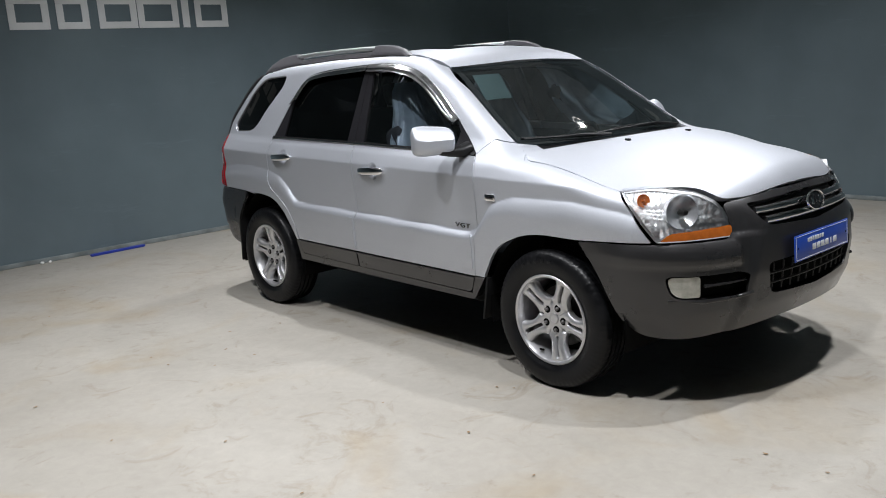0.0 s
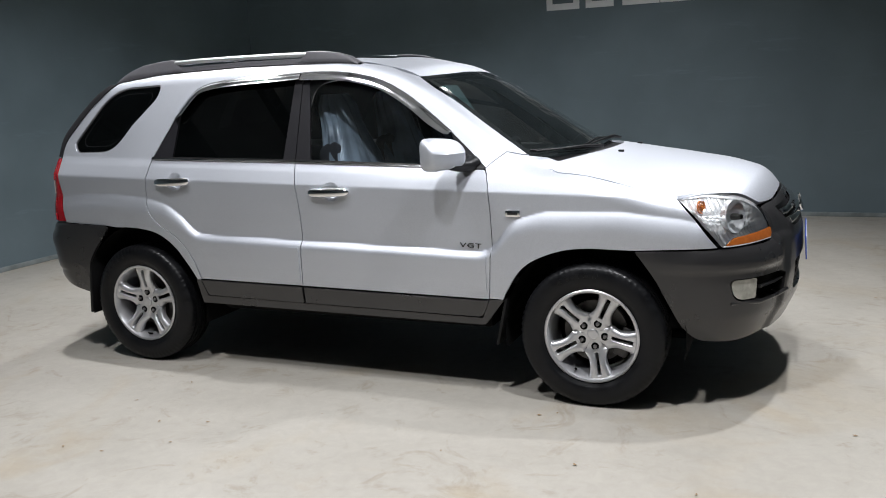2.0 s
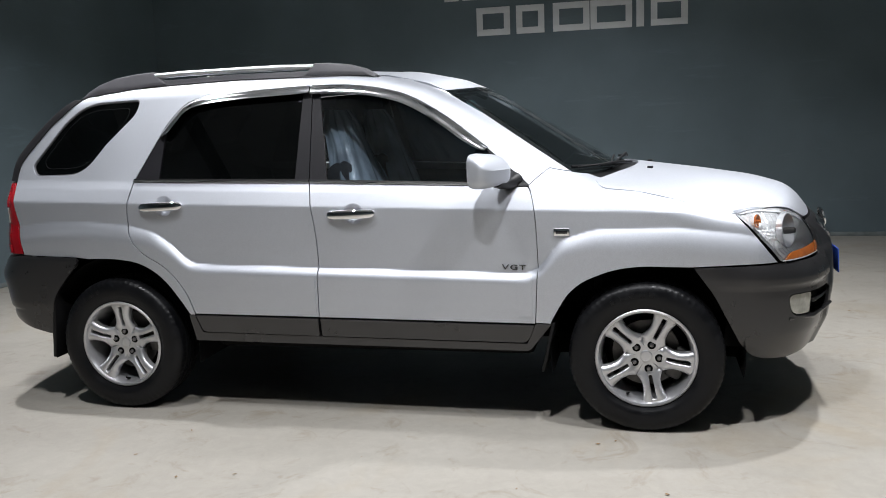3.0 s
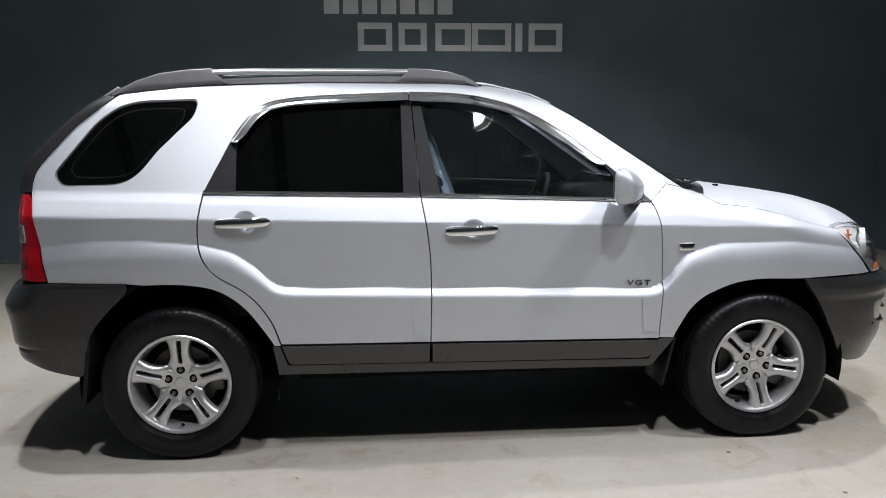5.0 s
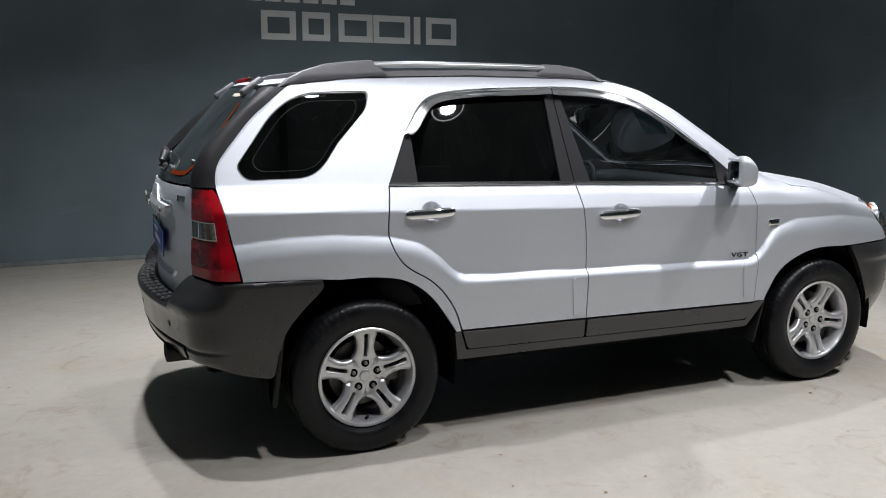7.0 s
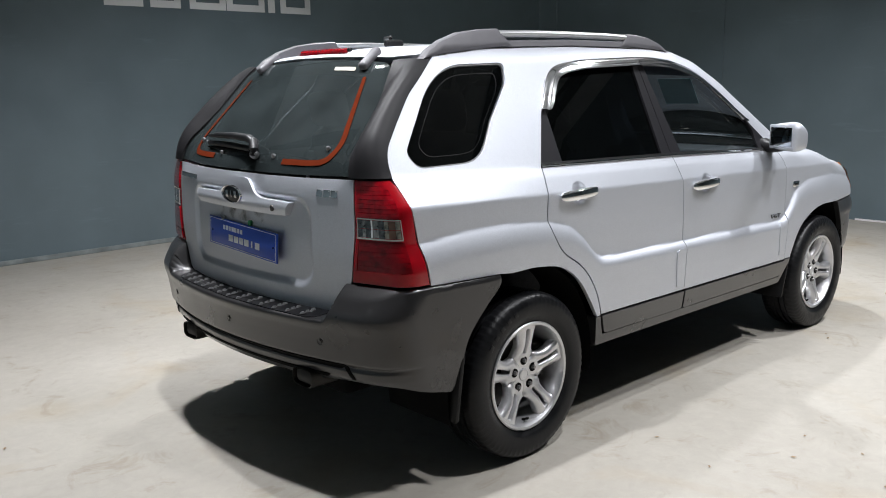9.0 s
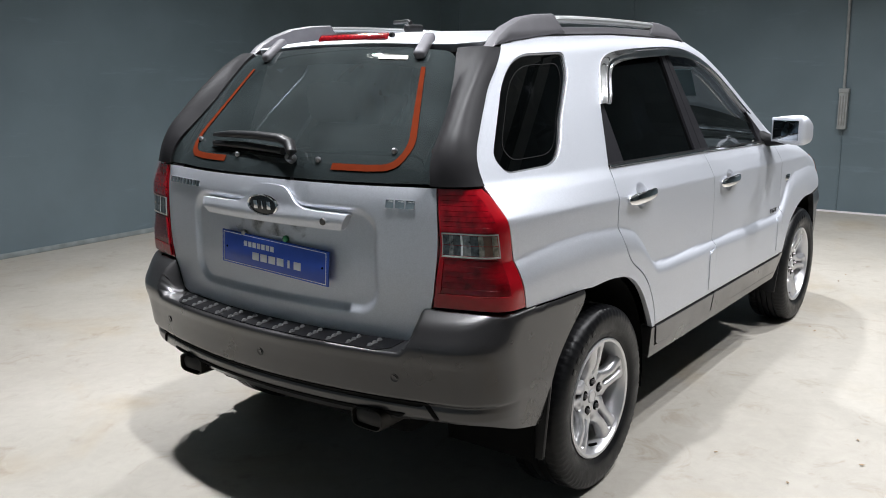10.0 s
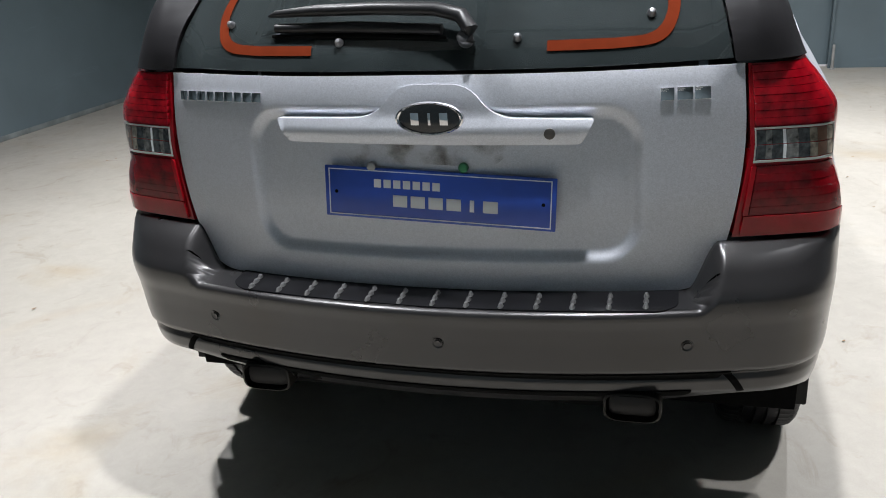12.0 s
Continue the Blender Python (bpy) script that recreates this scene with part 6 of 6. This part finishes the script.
add(steer, box(0.32, 0.02, 0.05, bevel=0.008))
add(steer, box(0.12, 0.035, 0.12, bevel=0.02))
bmesh.ops.transform(steer, matrix=seat_on(Vector((0.50, 0.36, 1.02)), Vector((-0.9, 0, 0.42))), verts=steer.verts)
part("steering_wheel", smooth(steer), CABIN, car, "dark steering wheel")
part("console", box(0.9, 0.20, 0.30, at=(0.25, 0, 0.68), bevel=0.03), CABIN, car)


def seat(x, y, wide, cover):
    """One seat: cushion, leaning backrest and headrest, rounded."""
    def pad(sx, sy, sz, cut=0.35):
        b = box(sx, sy, sz, bevel=cut * min(sx, sz), segs=4)
        return b
    s = part("seat", pad(0.50, wide, 0.16), CLOTH, car, "dark cloth seat under a clear plastic cover" if cover else "dark cloth bench seat")
    s.location = (x, y, 0.59 if cover else 0.66)
    back = pad(0.14, wide * 0.96, 0.62, 0.40)
    for v in back.verts:
        q = v.co.z / 0.62 + 0.5
        v.co.y *= 1 - 0.22 * max(0, q - 0.55)
        v.co.x += 0.02 * math.cos(v.co.y * 9)
    bmesh.ops.transform(back, matrix=pose(-0.27, 0, 0.34, 0, -16, 0), verts=back.verts)
    part("backrest", smooth(back, 60), CLOTH, s)
    for hy in ((0,) if wide < 0.7 else (-0.4, 0.4)):
        rest = pad(0.10, 0.25, 0.17, 0.45)
        bmesh.ops.transform(rest, matrix=pose(-0.385, hy, 0.735, 0, -12, 0), verts=rest.verts)
        part("headrest", smooth(rest, 60), CLOTH, s)
    if cover:
        # a loose bag over backrest and headrest, with hanging folds
        drape = bmesh.new()
        rings = []
        for i in range(34):
            q = i / 33
            z = 0.02 + 0.88 * math.sin(q * math.pi / 2) ** 0.9
            half = np.interp(z, [0.0, 0.40, 0.56, 0.64, 0.72, 0.84, 0.90, 0.92], [0.285, 0.275, 0.240, 0.190, 0.155, 0.140, 0.100, 0.02])
            deep = np.interp(z, [0.0, 0.40, 0.60, 0.72, 0.84, 0.90, 0.92], [0.125, 0.110, 0.095, 0.085, 0.075, 0.050, 0.01])
            ring = []
            for j in range(72):
                a = 2 * math.pi * j / 72
                c, d = math.cos(a), math.sin(a)
                fold = 1 + (0.060 * math.sin(9 * a + 2.5 * math.sin(3 * z + y * 9)) + 0.040 * math.sin(17 * a + 6 * z) + 0.025 * math.sin(31 * a - 9 * z)) * (1 - 0.3 * z)
                r = fold / (abs(c) ** 2.6 + abs(d) ** 2.6) ** (1 / 2.6)
                ring.append(drape.verts.new((-0.165 - 0.27 * z + deep * r * c, half * r * d, z)))
            rings.append(ring)
        for a, b in zip(rings, rings[1:]):
            for k in range(72):
                drape.faces.new((a[k], a[(k + 1) % 72], b[(k + 1) % 72], b[k]))
        drape.faces.new(rings[-1])
        bmesh.ops.recalc_face_normals(drape, faces=drape.faces)
        part("seat_cover", smooth(drape, 80), FILM, s, "crinkled clear plastic cover")
    return s


seat(0.155, -0.36, 0.54, True)
seat(0.125, 0.37, 0.54, True)
seat(-0.95, 0.0, 1.28, False)
card = box(0.004, 0.21, 0.17, bevel=0.001)
bmesh.ops.transform(card, matrix=pose(0.505, -0.38, 1.440, 0, -35, 0), verts=card.verts)
part("paper_notice", card, PAPER, car, "pale green paper behind the windscreen")

# ---- the hall ----
X0, X1, Y0, Y1, TOP = -4.55, 5.55, -7.0, 5.02, 4.6


def slab(name, sx, sy, sz, at, mat, label, category, bevel=0.0):
    ob = part(name, box(sx, sy, sz, at=at, bevel=bevel), mat)
    return tagged(ob, label, category, kind="structure")


slab("floor", X1 - X0 + 0.6, Y1 - Y0 + 0.6, 0.2, ((X0 + X1) / 2, (Y0 + Y1) / 2, -0.1), FLOORMAT, "worn beige concrete floor with stains", "floor")
slab("wall_rear", 0.2, Y1 - Y0, TOP, (X0 - 0.1, (Y0 + Y1) / 2, TOP / 2), WALL, "matt blue-grey painted wall", "wall")
slab("wall_left", X1 - X0 + 0.4, 0.2, TOP, ((X0 + X1) / 2, Y1 + 0.1, TOP / 2), WALL, "matt blue-grey painted wall", "wall")
slab("wall_front", 0.2, Y1 + 1.98, TOP, (X1 + 0.1, (Y1 - 1.98) / 2, TOP / 2), WALL, "matt blue-grey painted wall with a pale line at its foot", "wall")
slab("wall_front_door", 0.2, 5.02, TOP, (X1 - 0.02, -4.49, TOP / 2), WALL, "blue-grey sliding door panel", "wall")
slab("wall_right", X1 - X0 + 0.4, 0.2, TOP, ((X0 + X1) / 2, Y0 - 0.1, TOP / 2), WALL, "matt blue-grey painted wall", "wall")
slab("ceiling", X1 - X0 + 0.4, Y1 - Y0 + 0.4, 0.15, ((X0 + X1) / 2, (Y0 + Y1) / 2, TOP + 0.075), CEIL, "dark hall ceiling", "ceiling")
slab("trim", 0.012, 2.55, 0.018, (X1 - 0.006, -0.70, 0.009), STRIP, "pale strip along the wall foot", "trim")
slab("baseboard", X1 - X0, 0.012, 0.045, ((X0 + X1) / 2, Y1 - 0.006, 0.0225), WALLFOOT, "dusty pale foot of the painted wall", "baseboard", 0.004)
slab("baseboard", 0.012, Y1 - Y0 - 0.03, 0.045, (X0 + 0.006, (Y0 + Y1) / 2, 0.0225), WALLFOOT, "dusty pale foot of the painted wall", "baseboard", 0.004)
slab("trim_post", 0.03, 0.03, TOP, (X1 - 0.135, -1.97, TOP / 2), WALL, "painted seam bead between wall and door", "trim", 0.008)
for x in (-3.2, -1.2, 0.8, 2.8, 4.6):
    b = tagged(part("ceiling_beam", box(0.10, Y1 - Y0, 0.16, at=(x, (Y0 + Y1) / 2, TOP - 0.08), bevel=0.01), BEAM), "dark steel roof beam", "beam", kind="structure")
b = tagged(part("ceiling_beam", box(X1 - X0, 0.08, 0.14, at=((X0 + X1) / 2, 0.4, TOP - 0.17), bevel=0.01), BEAM), "dark steel roof beam", "beam", kind="structure")

# hall lamps: bell housing, bright lens, outer ring
def bay_lamp():
    lamp = new("bay_lamp")
    tagged(lamp, "round white high-bay ceiling lamp", "ceiling lamp", group="ceiling lamps")
    bell = lathe([(0.0, 0.16), (0.05, 0.155), (0.065, 0.10), (0.085, 0.03), (0.092, 0.0), (0.085, 0.005), (0.06, 0.08), (0.0, 0.10)], 32)
    ring = lathe([(0.140, -0.028), (0.146, -0.022), (0.152, -0.028), (0.146, -0.034)], 40, closed=True)
    lens = lathe([(0.0, 0.012), (0.084, 0.014)], 32)
    for nm, bm, mat, lab in (("housing", bell, GALV, "grey bell housing"), ("outer_ring", ring, LIT, "glowing outer ring"), ("lens", lens, LIT, "bright lamp lens")):
        bmesh.ops.rotate(bm, matrix=Matrix.Rotation(radians(90), 3, "X"), verts=bm.verts)
        part(nm, bm, mat, lamp, lab)
    part("hanger", tube([(0, 0, 0.15), (0, 0, 0.3), (0, 0, TOP - LAMP_Z)], 0.008, 8), GALV, lamp)
    return lamp


lamp = bay_lamp()
lamp.matrix_basis = pose(*LAMPS[0], LAMP_Z)
for lx, ly in LAMPS[1:]:
    copy_thing(lamp, pose(lx, ly, LAMP_Z))

# wall signs: plain pale blocks in two rows, in place of lettering
def wall_sign(at, bottom, scale):
    sign = new("wall_sign")
    tagged(sign, "pale grey sign of plain blocks on the dark wall", "sign", group="wall signs")
    sign.matrix_basis = at
    h = 0.305 * scale
    widths = [(0.0, 0.375), (0.445, 0.755), (0.85, 1.245), (1.255, 1.695), (1.74, 1.82), (1.89, 2.27)]
    for a, b in widths:
        a, b = a * scale, b * scale
        w = b - a
        if w < 0.2:
            blk = box(w, 0.006, h, at=((a + b) / 2, 0, bottom + h / 2), bevel=0.002)
        else:
            # a plain hollow block: four bars
            blk = bmesh.new()
            t = 0.068 * scale
            add(blk, box(w, 0.006, t, at=((a + b) / 2, 0, bottom + t / 2), bevel=0.002))
            add(blk, box(w, 0.006, t, at=((a + b) / 2, 0, bottom + h - t / 2), bevel=0.002))
            add(blk, box(t, 0.0064, h - 2 * t, at=(a + t / 2, 0, bottom + h / 2)))
            add(blk, box(t, 0.0064, h - 2 * t, at=(b - t / 2, 0, bottom + h / 2)))
        part("sign_block", blk, SIGN, sign)
    for k in range(7):
        a = (-0.36 + k * 0.206) * scale
        blk = box(0.165 * scale, 0.006, 0.215 * scale, at=(a + 0.0825 * scale, 0, bottom + 0.395 * scale + 0.1075 * scale), bevel=0.002)
        part("sign_block", blk, SIGN, sign)
    return sign


wall_sign(pose(-0.532, Y1 - 0.004, 0), 2.28, 1.0)
wall_sign(pose(X0 + 0.004, -1.44, 0, 0, 0, 90), 2.155, 0.96)

# things on the front wall
box_ = part("switch_box", box(0.07, 0.085, 0.40, at=(X1 - 0.035, -0.155, 1.07), bevel=0.006), BOXGREY)
tagged(box_, "narrow grey electrical box on the wall", "electrical box")
for k in range(3):
    part("box_rib", box(0.006, 0.008, 0.30, at=(X1 - 0.072, -0.180 + 0.025 * k, 1.06), bevel=0.002), material("dull_grey", (0.2, 0.2, 0.19), rough=0.6, vary=0.1), box_)
part("box_cap", box(0.082, 0.097, 0.045, at=(X1 - 0.038, -0.155, 1.26), bevel=0.006), BOXGREY, box_)
pipe = part("conduit", tube([(X1 - 0.02, -0.145, 1.28), (X1 - 0.02, -0.13, 2.2), (X1 - 0.02, -0.12, TOP)], 0.014, 10), BOXGREY)
tagged(pipe, "thin grey cable conduit running up the wall", "conduit")
stop_post = lathe([(0.0, 0.0), (0.034, 0.0), (0.034, 0.006), (0.016, 0.010), (0.0145, 0.225), (0.010, 0.238), (0.0, 0.240)], 20)
bmesh.ops.rotate(stop_post, matrix=Matrix.Rotation(radians(90), 3, "X"), verts=stop_post.verts)
bmesh.ops.translate(stop_post, vec=(X1 - 0.20, -1.99, 0.0), verts=stop_post.verts)
tagged(part("door_post", smooth(stop_post, 40), GALV), "short grey steel post at the foot of the sliding door", "post")
wire = part("wall_cable", tube([(X1 - 0.008, -0.155, 0.87), (X1 - 0.008, -0.16, 0.5), (X1 - 0.008, -0.16, 0.02)], 0.005, 8), WALL)
tagged(wire, "thin painted cable down the wall", "cable")
for name, y in (("trim_seam", 2.2), ("trim_seam", 4.7)):
    slab("trim_seam", 0.012, 0.02, TOP - 0.02, (X1 - 0.006, y, TOP / 2), WALL, "thin upright wall seam", "trim")

# small things by the rear wall and litter on the floor
st = part("blue_plank", box(0.05, 0.55, 0.022, at=(X0 + 0.12, -0.80, 0.012), bevel=0.006, turn=pose(0, 0, 0, 0, 0, 4)), BLUEPLASTIC)
tagged(st, "flat blue plastic strip lying by the wall", "plastic strip")
for x, y, r in ((X0 + 0.06, -1.50, 0.018), (X0 + 0.06, -1.43, 0.016), (X0 + 0.05, -0.80, 0.012)):
    bm = bmesh.new()
    bmesh.ops.create_icosphere(bm, subdivisions=2, radius=r)
    for v in bm.verts:
        v.co *= 1 + 0.15 * noise.noise(v.co * 60)
        v.co.z *= 0.75
    bmesh.ops.translate(bm, vec=(x, y, r * 0.72), verts=bm.verts)
    tagged(part("pebble", smooth(bm, 80), PEBBLE), "small white pebble on the floor by the wall", "pebble", group="pebbles")


def leaf(x, y, size, turn):
    """A curled scrap of dry leaf."""
    bm = bmesh.new()
    rows = []
    for i in range(6):
        q = i / 5
        w = size * 0.32 * math.sin(math.pi * min(0.97, q + 0.06)) * (1 + 0.3 * math.sin(q * 17 + turn))
        rows.append([bm.verts.new((size * (q - 0.5), w * k, 0.002 + size * 0.10 * (abs(k) + 0.8 * (2 * q - 1) ** 2))) for k in (-1, 0, 1)])
    for a, b in zip(rows, rows[1:]):
        for i in range(2):
            bm.faces.new((a[i], a[i + 1], b[i + 1], b[i]))
    ob = part("leaf_scrap", smooth(bm, 80), LEAF)
    ob.matrix_basis = pose(x, y, 0.001, 0, 0, turn)
    tagged(ob, "small dry leaf scrap on the concrete", "leaf", group="leaf scraps")


for x, y in ((-0.523, -2.719), (0.636, -2.257), (-0.811, -1.988), (-0.587, -1.621), (2.671, -0.87), (2.429, -0.873), (1.873, -1.598), (1.311, -2.287), (1.111, -1.033), (1.393, -1.49), (1.184, -0.989), (-2.847, 0.779), (-0.352, -1.56), (-0.9, -1.429), (-0.974, 2.193)):
    leaf(x, y, random.uniform(0.012, 0.022), random.uniform(0, 360))
for k in range(30):
    leaf(random.uniform(-3.6, 4.2), random.choice((random.uniform(-3.3, -1.0), random.uniform(1.3, 4.6))), random.uniform(0.006, 0.020), random.uniform(0, 360))
